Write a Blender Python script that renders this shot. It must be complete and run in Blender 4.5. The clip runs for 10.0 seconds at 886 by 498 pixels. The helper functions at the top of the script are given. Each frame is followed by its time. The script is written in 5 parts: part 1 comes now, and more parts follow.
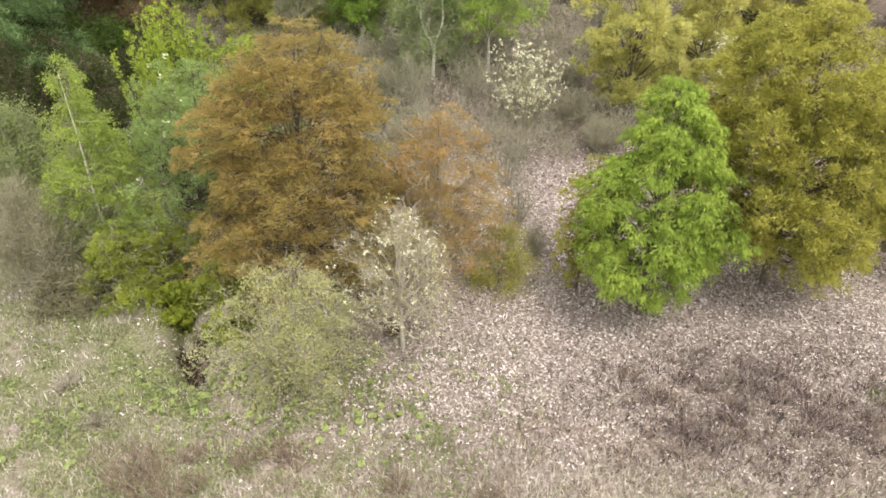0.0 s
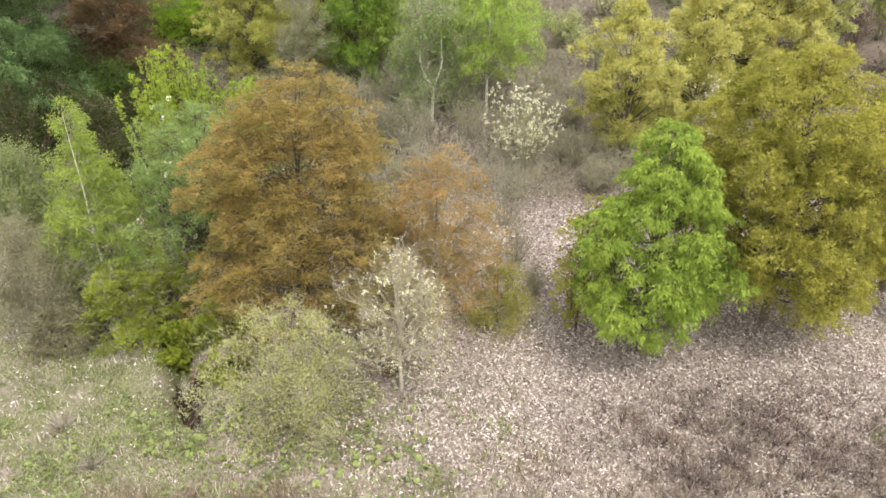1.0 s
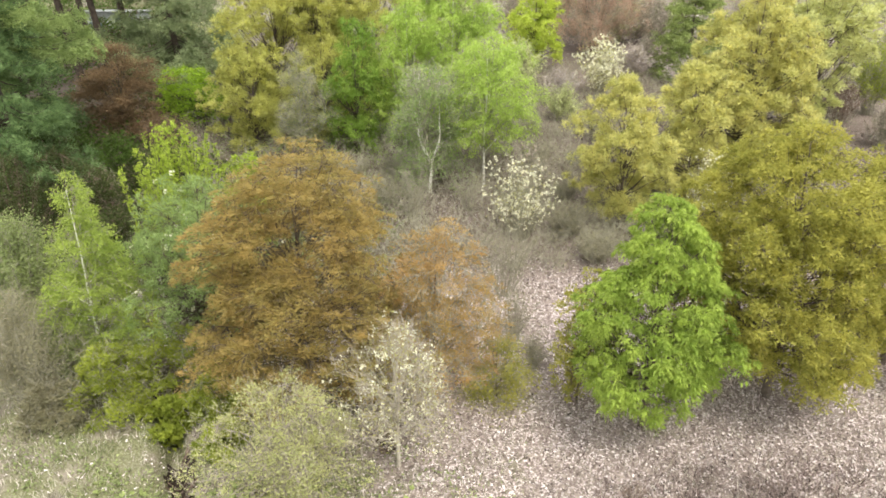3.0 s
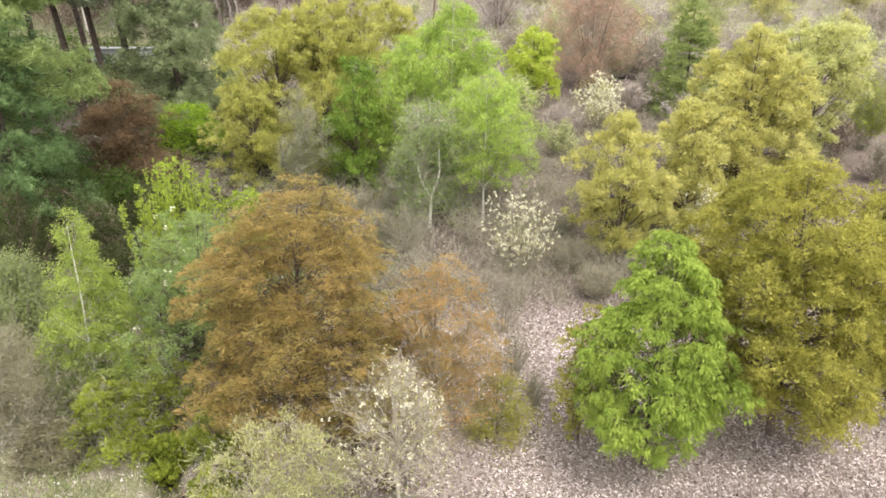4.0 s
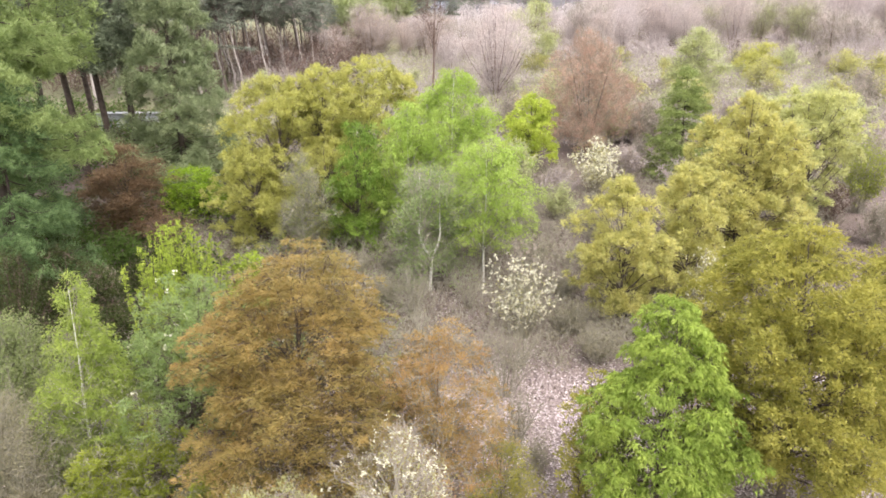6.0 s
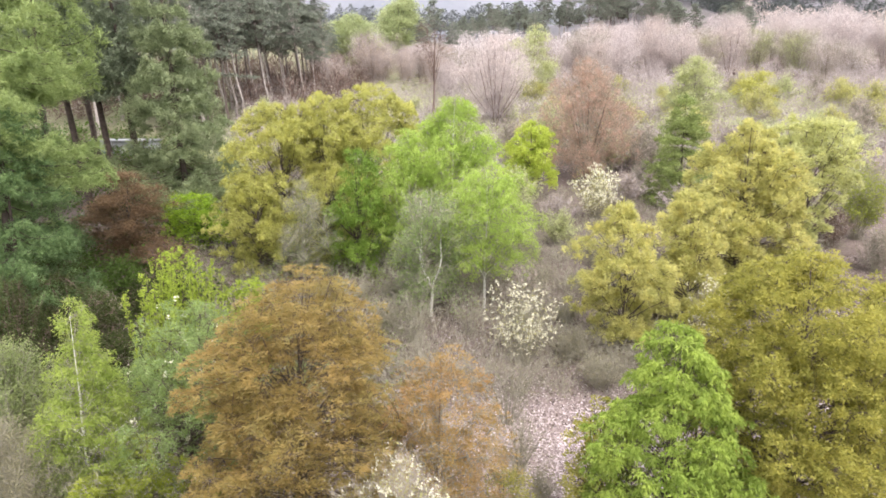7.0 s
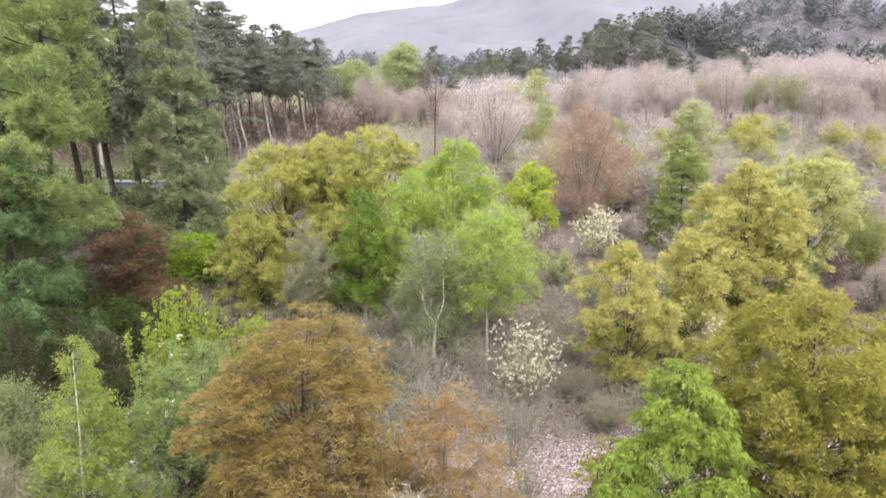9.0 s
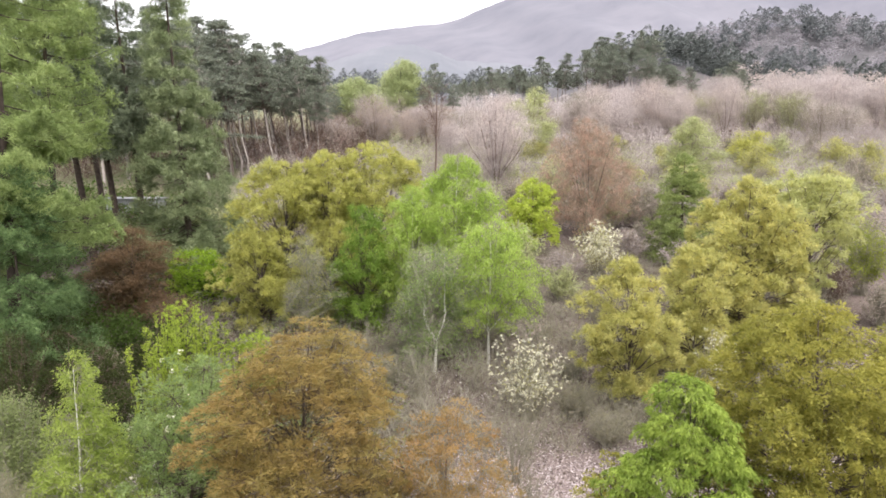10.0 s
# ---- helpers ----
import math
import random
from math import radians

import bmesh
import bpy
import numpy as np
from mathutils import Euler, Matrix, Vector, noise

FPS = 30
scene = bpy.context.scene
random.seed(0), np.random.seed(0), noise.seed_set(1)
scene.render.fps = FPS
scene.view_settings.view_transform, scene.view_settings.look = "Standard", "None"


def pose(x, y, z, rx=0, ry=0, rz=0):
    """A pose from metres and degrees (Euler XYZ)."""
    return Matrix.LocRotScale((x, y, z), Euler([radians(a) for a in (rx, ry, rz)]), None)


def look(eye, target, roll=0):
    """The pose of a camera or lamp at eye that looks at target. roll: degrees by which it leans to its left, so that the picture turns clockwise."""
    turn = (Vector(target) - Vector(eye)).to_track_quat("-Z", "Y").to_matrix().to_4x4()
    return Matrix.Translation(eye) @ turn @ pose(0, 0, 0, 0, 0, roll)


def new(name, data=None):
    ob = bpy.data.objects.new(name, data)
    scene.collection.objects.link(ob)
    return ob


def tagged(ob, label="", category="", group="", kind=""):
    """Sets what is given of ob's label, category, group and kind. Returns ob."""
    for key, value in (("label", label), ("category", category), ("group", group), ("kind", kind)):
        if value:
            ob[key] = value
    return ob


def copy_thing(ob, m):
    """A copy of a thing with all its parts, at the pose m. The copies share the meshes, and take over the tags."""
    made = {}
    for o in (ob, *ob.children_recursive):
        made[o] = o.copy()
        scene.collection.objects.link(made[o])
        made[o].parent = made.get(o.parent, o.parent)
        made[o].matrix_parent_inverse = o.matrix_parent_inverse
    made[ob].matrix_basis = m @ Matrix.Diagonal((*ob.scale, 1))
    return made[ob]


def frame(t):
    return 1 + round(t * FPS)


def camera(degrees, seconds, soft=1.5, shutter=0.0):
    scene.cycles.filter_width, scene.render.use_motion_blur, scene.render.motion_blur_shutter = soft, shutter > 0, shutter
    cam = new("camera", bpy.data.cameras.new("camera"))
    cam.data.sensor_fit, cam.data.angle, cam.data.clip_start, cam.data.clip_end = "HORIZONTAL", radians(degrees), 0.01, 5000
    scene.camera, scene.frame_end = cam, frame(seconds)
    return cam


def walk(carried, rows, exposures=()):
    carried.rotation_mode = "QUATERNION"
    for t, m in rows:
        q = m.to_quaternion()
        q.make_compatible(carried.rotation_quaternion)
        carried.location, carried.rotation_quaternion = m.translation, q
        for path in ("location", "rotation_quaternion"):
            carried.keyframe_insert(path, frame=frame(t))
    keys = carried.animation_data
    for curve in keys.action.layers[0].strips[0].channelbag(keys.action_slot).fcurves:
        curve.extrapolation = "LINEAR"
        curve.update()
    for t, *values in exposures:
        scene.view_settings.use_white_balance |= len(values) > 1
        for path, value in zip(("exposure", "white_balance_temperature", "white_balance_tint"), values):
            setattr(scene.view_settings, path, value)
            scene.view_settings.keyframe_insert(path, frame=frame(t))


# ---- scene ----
cam = camera(66.4, 10.0, soft=1.7)
# t, x, y, z, yaw, pitch, roll of the hovering camera, which tilts up and drifts a little
ROWS = [
    (0.0, 0.224, -1.765, 15.482, 0.53, -30.57, 0.233),
    (0.5, 0.224, -1.792, 15.493, 0.49, -28.786, 0.19),
    (1.0, 0.224, -1.802, 15.519, 0.45, -27.244, 0.158),
    (1.5, 0.22, -1.798, 15.556, 0.4, -25.804, 0.134),
    (2.0, 0.214, -1.785, 15.602, 0.35, -24.394, 0.114),
    (2.5, 0.203, -1.767, 15.652, 0.3, -22.985, 0.098),
    (4.0, 0.142, -1.708, 15.8, 0.15, -18.782, 0.054),
    (4.5, 0.111, -1.694, 15.84, 0.11, -17.43, 0.039),
    (5.0, 0.077, -1.686, 15.873, 0.07, -16.121, 0.022),
    (5.5, 0.038, -1.685, 15.897, 0.03, -14.861, 0.004),
    (7.0, -0.092, -1.719, 15.913, -0.04, -11.434, -0.049),
    (7.5, -0.136, -1.741, 15.898, -0.06, -10.429, -0.062),
    (8.0, -0.176, -1.766, 15.874, -0.06, -9.504, -0.071),
    (8.5, -0.213, -1.792, 15.842, -0.05, -8.665, -0.072),
    (9.0, -0.242, -1.815, 15.804, -0.04, -7.905, -0.064),
    (9.5, -0.262, -1.834, 15.761, -0.01, -7.194, -0.043),
    (10.0, -0.27, -1.845, 15.714, 0.02, -6.466, -0.005),
]
EXPOSURES = [(0.0, 1.06, 6750, 7), (2.5, 1.21, 6680, 4), (4.5, 1.29, 6500, 13), (7.0, 1.36, 6270, 17), (8.5, 1.26, 6230, 17), (10.0, 1.02, 6330, 15)]
walk(cam, [(t, pose(x, y, z, 90 + pitch, roll, yaw)) for t, x, y, z, yaw, pitch, roll in ROWS], EXPOSURES)

# ---- light: a bright overcast sky and a very soft sun behind the cloud ----
SUN_EL, SUN_AZ = 58.0, 150.0
world = bpy.data.worlds.new("overcast_sky")
scene.world = world
world.use_nodes = True
wn, wl = world.node_tree.nodes, world.node_tree.links
wn.clear()
sky = wn.new("ShaderNodeTexSky")
sky.sky_type, sky.sun_disc = "NISHITA", False
sky.sun_elevation, sky.sun_rotation = radians(SUN_EL), radians(SUN_AZ)
bg_sky, bg_cloud = wn.new("ShaderNodeBackground"), wn.new("ShaderNodeBackground")
bg_sky.inputs["Strength"].default_value = 0.1
bg_cloud.inputs["Color"].default_value = (1.0, 0.985, 0.94, 1)
bg_cloud.inputs["Strength"].default_value = 1.06
wmix, wout = wn.new("ShaderNodeMixShader"), wn.new("ShaderNodeOutputWorld")
wmix.inputs[0].default_value = 0.82
wl.new(sky.outputs[0], bg_sky.inputs["Color"])
wl.new(bg_sky.outputs[0], wmix.inputs[1])
wl.new(bg_cloud.outputs[0], wmix.inputs[2])
wl.new(wmix.outputs[0], wout.inputs["Surface"])
sun = new("sun", bpy.data.lights.new("sun", "SUN"))
sun.data.energy, sun.data.angle, sun.data.color = 1.5, radians(22), (1.0, 0.94, 0.84)
sun.matrix_world = look((40 * math.sin(radians(SUN_AZ)), 40 * math.cos(radians(SUN_AZ)), 40 * math.tan(radians(SUN_EL))), (0, 0, 0))


# ---- materials ----
def node_material(name):
    m = bpy.data.materials.new(name)
    m.use_nodes = True
    return m, m.node_tree.nodes, m.node_tree.links, m.node_tree.nodes["Principled BSDF"]


def ramp_of(nodes, stops):
    r = nodes.new("ShaderNodeValToRGB")
    while len(r.color_ramp.elements) < len(stops):
        r.color_ramp.elements.new(0.5)
    for e, (p, c) in zip(r.color_ramp.elements, stops):
        e.position, e.color = p, (*c, 1)
    return r


def noise_of(nodes, links, scale, detail=4.0, rough=0.55, space="Object"):
    tc, nz = nodes.new("ShaderNodeTexCoord"), nodes.new("ShaderNodeTexNoise")
    nz.inputs["Scale"].default_value, nz.inputs["Detail"].default_value = scale, detail
    nz.inputs["Roughness"].default_value = rough
    links.new(tc.outputs[space], nz.inputs["Vector"])
    return nz.outputs["Fac"]


def mixed(nodes, links, fac, a, b, blend="MIX"):
    mx = nodes.new("ShaderNodeMix")
    mx.data_type, mx.blend_type = "RGBA", blend
    for sock, val in ((mx.inputs[0], fac), (mx.inputs[6], a), (mx.inputs[7], b)):
        if isinstance(val, (int, float)):
            sock.default_value = val
        elif isinstance(val, tuple):
            sock.default_value = (*val, 1)
        else:
            links.new(val, sock)
    return mx.outputs[2]


def leaf_material(name, young, old, rare, translucent=0.4, patch=0.9, rough=0.6, tree_tint=None):
    """Leaves: every leaf has its own shade, and whole boughs drift between two tones; tree_tint: a tint by which trees of a kind differ."""
    m, n, l, b = node_material(name)
    geo = n.new("ShaderNodeNewGeometry")
    each = ramp_of(n, [(0.0, tuple(c * 0.85 for c in old)), (0.35, old), (0.72, young), (0.96, tuple(min(1, c * 1.08) for c in young)), (1.0, rare)])
    l.new(geo.outputs["Random Per Island"], each.inputs[0])
    bough = ramp_of(n, [(0.36, old), (0.62, young)])
    l.new(noise_of(n, l, patch, 3), bough.inputs[0])
    col = mixed(n, l, 0.68, each.outputs[0], bough.outputs[0])
    clump = ramp_of(n, [(0.34, (0.86, 0.88, 0.86)), (0.66, (1.3, 1.28, 1.22))])
    l.new(noise_of(n, l, patch * 4.5, 2), clump.inputs[0])
    col = mixed(n, l, 1.0, col, clump.outputs[0], "MULTIPLY")
    if tree_tint:
        tint = ramp_of(n, [(0.1, (1.0, 1.0, 1.0)), (0.9, tree_tint)])
        l.new(n.new("ShaderNodeObjectInfo").outputs["Random"], tint.inputs[0])
        col = mixed(n, l, 1.0, col, tint.outputs[0], "MULTIPLY")
    l.new(col, b.inputs["Base Color"])
    b.inputs["Roughness"].default_value = rough
    b.inputs["Specular IOR Level"].default_value = 0.1
    tr, mx = n.new("ShaderNodeBsdfTranslucent"), n.new("ShaderNodeMixShader")
    l.new(col, tr.inputs["Color"])
    mx.inputs[0].default_value = translucent + 0.07
    l.new(b.outputs[0], mx.inputs[1])
    l.new(tr.outputs[0], mx.inputs[2])
    l.new(mx.outputs[0], n["Material Output"].inputs["Surface"])
    return m


def bark_material(name, dark, light, scale=6.0, bands=0.0):
    m, n, l, b = node_material(name)
    r = ramp_of(n, [(0.3, dark), (0.7, light)])
    l.new(noise_of(n, l, scale, 6, 0.65), r.inputs[0])
    col = r.outputs[0]
    if bands:
        r2 = ramp_of(n, [(0.60, (1, 1, 1)), (0.66, (0.12, 0.1, 0.09))])
        l.new(noise_of(n, l, 3.5, 2), r2.inputs[0])
        col = mixed(n, l, bands, col, r2.outputs[0], "MULTIPLY")
    l.new(col, b.inputs["Base Color"])
    b.inputs["Roughness"].default_value = 0.9
    b.inputs["Specular IOR Level"].default_value = 0.15
    bump = n.new("ShaderNodeBump")
    bump.inputs["Strength"].default_value, bump.inputs["Distance"].default_value = 0.6, 0.03
    l.new(noise_of(n, l, scale * 4, 5), bump.inputs["Height"])
    l.new(bump.outputs[0], b.inputs["Normal"])
    return m


def vary_by_tree(m, dark):
    """Let the tone of a bark differ from tree to tree."""
    n, l = m.node_tree.nodes, m.node_tree.links
    b = n["Principled BSDF"]
    src = b.inputs["Base Color"].links[0].from_socket
    tone = ramp_of(n, [(0.3, dark), (0.75, (1.0, 1.0, 1.0))])
    l.new(n.new("ShaderNodeObjectInfo").outputs["Random"], tone.inputs[0])
    l.new(mixed(n, l, 1.0, src, tone.outputs[0], "MULTIPLY"), b.inputs["Base Color"])


def litter_material(name, stops, patch_scale=0.35, patch_dark=0.7):
    """Loose dry pieces: each piece its own tone out of the ramp, in drifts."""
    m, n, l, b = node_material(name)
    geo = n.new("ShaderNodeNewGeometry")
    each = ramp_of(n, stops)
    l.new(geo.outputs["Random Per Island"], each.inputs[0])
    drift = ramp_of(n, [(0.35, (patch_dark,) * 3), (0.65, (1.0, 1.0, 1.0))])
    l.new(noise_of(n, l, patch_scale, 4), drift.inputs[0])
    l.new(mixed(n, l, 1.0, each.outputs[0], drift.outputs[0], "MULTIPLY"), b.inputs["Base Color"])
    b.inputs["Roughness"].default_value = 0.85
    b.inputs["Specular IOR Level"].default_value = 0.2
    return m


M_GREEN = leaf_material("fresh_green_leaves", (0.385, 0.475, 0.11), (0.24, 0.33, 0.068), (0.5, 0.58, 0.2), 0.42)
M_OAK = leaf_material("olive_yellow_leaves", (0.42, 0.395, 0.102), (0.285, 0.285, 0.07), (0.55, 0.47, 0.19), 0.42)
M_GOLD = leaf_material("golden_young_leaves", (0.6, 0.565, 0.225), (0.42, 0.42, 0.15), (0.75, 0.66, 0.34), 0.42)
M_ORANGE = leaf_material("bronze_orange_leaves", (0.405, 0.29, 0.118), (0.315, 0.268, 0.1), (0.52, 0.41, 0.16), 0.42, 0.5)
M_RED = leaf_material("reddish_young_leaves", (0.45, 0.275, 0.13), (0.37, 0.285, 0.11), (0.58, 0.43, 0.25), 0.42, 0.4)
M_PALE = leaf_material("pale_yellow_green_buds", (0.52, 0.50, 0.20), (0.40, 0.40, 0.17), (0.64, 0.60, 0.34), 0.42)
M_BIRCH = leaf_material("birch_leaves", (0.45, 0.565, 0.15), (0.32, 0.43, 0.1), (0.58, 0.68, 0.25), 0.42)
M_LIME = leaf_material("lime_green_leaves", (0.57, 0.64, 0.14), (0.39, 0.47, 0.09), (0.7, 0.75, 0.24), 0.42)
M_LIMEBUSH = leaf_material("bright_bush_leaves", (0.36, 0.5, 0.06), (0.22, 0.34, 0.04), (0.48, 0.6, 0.14), 0.42)
M_BUSH = leaf_material("bush_leaves", (0.37, 0.415, 0.0749), (0.22, 0.265, 0.0468), (0.5, 0.53, 0.14), 0.42)
# dark green shrub leaves, with the larches' shade put into the colour
M_SHADELEAF = leaf_material("shade_darkened_shrub_leaves", (0.11, 0.17, 0.04), (0.045, 0.075, 0.018), (0.2, 0.27, 0.07), 0.42)
M_GREY = leaf_material("grey_green_leaves", (0.34, 0.43, 0.18), (0.22, 0.3, 0.115), (0.52, 0.59, 0.36), 0.42)
M_DEEP = leaf_material("deep_green_leaves", (0.29, 0.41, 0.085), (0.17, 0.27, 0.055), (0.4, 0.52, 0.12), 0.42)
M_YELLOW = leaf_material("yellow_olive_leaves", (0.54, 0.54, 0.18), (0.4, 0.395, 0.13), (0.68, 0.65, 0.32), 0.42, 0.4)
M_LARCH = leaf_material("larch_needles", (0.35, 0.425, 0.175), (0.2, 0.265, 0.1), (0.46, 0.53, 0.25), 0.35, 0.5)
M_PINE = leaf_material("pine_needles", (0.29, 0.32, 0.26), (0.165, 0.185, 0.155), (0.4, 0.43, 0.35), 0.15, 0.4)
M_SPRUCE = leaf_material("spruce_needles", (0.33, 0.38, 0.22), (0.185, 0.23, 0.12), (0.43, 0.48, 0.3), 0.25, 0.4)
M_MAROON = leaf_material("maroon_leaves", (0.28, 0.19, 0.115), (0.185, 0.13, 0.085), (0.4, 0.29, 0.18), 0.42)
M_RUSSET = leaf_material("russet_buds", (0.54, 0.38, 0.305), (0.41, 0.285, 0.23), (0.62, 0.47, 0.38), 0.42)
M_BLOSSOM = leaf_material("white_blossom", (0.85, 0.83, 0.70), (0.72, 0.70, 0.56), (0.92, 0.92, 0.86), 0.42)
M_CHERRY = leaf_material("pale_pink_blossom", (0.7, 0.63, 0.625), (0.58, 0.515, 0.51), (0.84, 0.79, 0.78), 0.42)
# the buds' own pinkish grey, lightened further in place of distance haze
M_BUD = leaf_material("pinkish_twig_buds", (0.63, 0.575, 0.585), (0.52, 0.47, 0.485), (0.69, 0.63, 0.61), 0.2, 0.3, tree_tint=(1.0, 0.95, 0.87))
M_BRUSHLEAF = leaf_material("mauve_brown_brush_leaves", (0.33, 0.305, 0.2), (0.185, 0.165, 0.11), (0.42, 0.44, 0.22), 0.4, 0.25)
M_FIELDBUD = leaf_material("dull_field_buds", (0.5, 0.46, 0.39), (0.37, 0.335, 0.29), (0.6, 0.57, 0.45), 0.3, 0.2)
M_FARGREEN = leaf_material("far_yellow_green_leaves", (0.52, 0.55, 0.29), (0.42, 0.44, 0.25), (0.62, 0.63, 0.38), 0.42, 0.3)
M_BUDDARK = leaf_material("grey_brown_buds", (0.40, 0.345, 0.31), (0.31, 0.265, 0.24), (0.50, 0.45, 0.36), 0.3)
M_SHOOT = leaf_material("poplar_shoot_leaves", (0.41, 0.5, 0.09), (0.28, 0.36, 0.055), (0.54, 0.6, 0.18), 0.42)
M_SLIM = leaf_material("slim_birch_leaves", (0.385, 0.465, 0.12), (0.26, 0.335, 0.08), (0.52, 0.58, 0.2), 0.42)
M_BUDWARM = leaf_material("warm_beige_buds", (0.53, 0.445, 0.385), (0.42, 0.345, 0.3), (0.62, 0.54, 0.44), 0.4, 0.3)
# bluish pale grey: distance haze mixed into the twig colour
M_FARBARE = leaf_material("haze_tinted_far_twigs", (0.39, 0.37, 0.41), (0.34, 0.325, 0.36), (0.43, 0.41, 0.44), 0.3, 0.03)
M_SOFTGREEN = leaf_material("soft_light_green_leaves", (0.46, 0.5, 0.28), (0.36, 0.41, 0.22), (0.54, 0.57, 0.37), 0.42, 0.3)
M_YGBUD = leaf_material("yellow_green_bud_leaves", (0.58, 0.59, 0.28), (0.46, 0.475, 0.21), (0.7, 0.7, 0.42), 0.42)
# larch needles in a darker green that holds the upper canopy's shade
M_SHADEDLARCH = leaf_material("shaded_larch_needles", (0.215, 0.31, 0.135), (0.09, 0.145, 0.06), (0.32, 0.41, 0.2), 0.3, 0.5)
M_DARKCON = leaf_material("dark_conifer_needles", (0.225, 0.265, 0.18), (0.13, 0.16, 0.105), (0.33, 0.37, 0.25), 0.15, 0.5)
M_GROVE = leaf_material("low_grove_leaves", (0.33, 0.385, 0.165), (0.2, 0.24, 0.105), (0.48, 0.52, 0.28), 0.4, 0.4)
# needles paled and blued to show the haze across the valley
M_FARPINE = leaf_material("haze_tinted_pine_needles", (0.2, 0.215, 0.225), (0.14, 0.15, 0.16), (0.26, 0.27, 0.28), 0.1, 0.1)
# olive leaves made nearly black to carry the canopy's shade
M_SHADE = leaf_material("shade_darkened_olive_leaves", (0.085, 0.105, 0.035), (0.04, 0.052, 0.02), (0.15, 0.175, 0.06), 0.4)
M_SLARCH = leaf_material("olive_larch_needles", (0.33, 0.39, 0.15), (0.18, 0.23, 0.075), (0.44, 0.5, 0.22), 0.3, 0.5)
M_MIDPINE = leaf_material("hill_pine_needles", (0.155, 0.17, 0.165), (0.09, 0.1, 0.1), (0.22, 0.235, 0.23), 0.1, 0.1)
M_BARK = bark_material("grey_brown_bark", (0.065, 0.052, 0.042), (0.18, 0.145, 0.12))
M_MAGNOLIABARK = bark_material("creamy_grey_magnolia_bark", (0.3, 0.265, 0.22), (0.52, 0.47, 0.405))
M_GREYBUD = leaf_material("grey_brown_bud_leaves", (0.33, 0.31, 0.2), (0.24, 0.22, 0.15), (0.43, 0.41, 0.3), 0.4)
M_BUDSHRUB = leaf_material("pale_shrub_buds", (0.5, 0.5, 0.25), (0.4, 0.42, 0.2), (0.62, 0.6, 0.36), 0.42, 0.6)
M_BARKPALE = bark_material("pale_grey_bark", (0.24, 0.20, 0.17), (0.46, 0.41, 0.36))
M_BIRCHBARK = bark_material("white_birch_bark", (0.55, 0.52, 0.47), (0.80, 0.78, 0.73), 5.0, 0.8)
M_TWIG = bark_material("greyish_twigs", (0.225, 0.207, 0.158), (0.4, 0.372, 0.298))
M_TWIGPINK = bark_material("pinkish_grey_twigs", (0.36, 0.31, 0.30), (0.54, 0.48, 0.465), 1.5)
M_TWIGBROWN = bark_material("brown_twigs", (0.10, 0.07, 0.06), (0.24, 0.17, 0.14))
M_PINEBARK = bark_material("pine_bark", (0.22, 0.185, 0.165), (0.54, 0.485, 0.45), 1.2)
vary_by_tree(M_PINEBARK, (0.32, 0.28, 0.27))
M_LARCHBARK = bark_material("larch_bark", (0.05, 0.04, 0.035), (0.13, 0.10, 0.085), 3.0)


# ---- mesh helpers ----
def mesh_of(name, verts, faces, material):
    """A mesh out of arrays: verts (N, 3), faces (M, 3 or 4)."""
    verts, faces = np.asarray(verts, np.float32), np.asarray(faces, np.int32)
    me = bpy.data.meshes.new(name)
    k = faces.shape[1]
    me.vertices.add(len(verts))
    me.vertices.foreach_set("co", verts.ravel())
    me.loops.add(faces.size)
    me.loops.foreach_set("vertex_index", faces.ravel())
    me.polygons.add(len(faces))
    me.polygons.foreach_set("loop_start", np.arange(0, faces.size, k, dtype=np.int32))
    me.update(calc_edges=True)
    me.materials.append(material)
    return me


def part(name, me, parent, label=""):
    ob = new(name, me)
    ob.parent = parent
    return tagged(ob, label)


def unit(v):
    return v / np.maximum(np.linalg.norm(v, axis=-1, keepdims=True), 1e-9)


def tubes(P, R, sides=5):
    """Tapered tubes along polylines P (B, K, 3) with radii R (B, K)."""
    B, K, _ = P.shape
    T = unit(np.gradient(P, axis=1))
    main = unit(P[:, -1] - P[:, 0])
    ref = np.where(np.abs(main[:, 2:3]) > 0.8, np.array([[1.0, 0.0, 0.0]]), np.array([[0.0, 0.0, 1.0]]))
    U = unit(np.cross(T, ref[:, None, :]))
    V = np.cross(T, U)
    a = np.arange(sides) * 2 * np.pi / sides
    ring = U[:, :, None] * np.cos(a)[None, None, :, None] + V[:, :, None] * np.sin(a)[None, None, :, None]
    verts = (P[:, :, None] + ring * R[:, :, None, None]).reshape(-1, 3)
    i = (np.arange(B)[:, None, None] * K + np.arange(K - 1)[None, :, None]) * sides
    s = np.arange(sides)[None, None]
    q = np.stack(np.broadcast_arrays(i + s, i + (s + 1) % sides, i + sides + (s + 1) % sides, i + sides + s), -1)
    return verts, q.reshape(-1, 4)


def joined(*pieces):
    vs, fs, base = [], [], 0
    mixed_kinds = len({f.shape[1] for _, f in pieces}) > 1
    for v, f in pieces:
        if mixed_kinds and f.shape[1] == 4:
            f = np.concatenate([f[:, [0, 1, 2]], f[:, [0, 2, 3]]])
        vs.append(v)
        fs.append(f + base)
        base += len(v)
    return np.concatenate(vs), np.concatenate(fs)


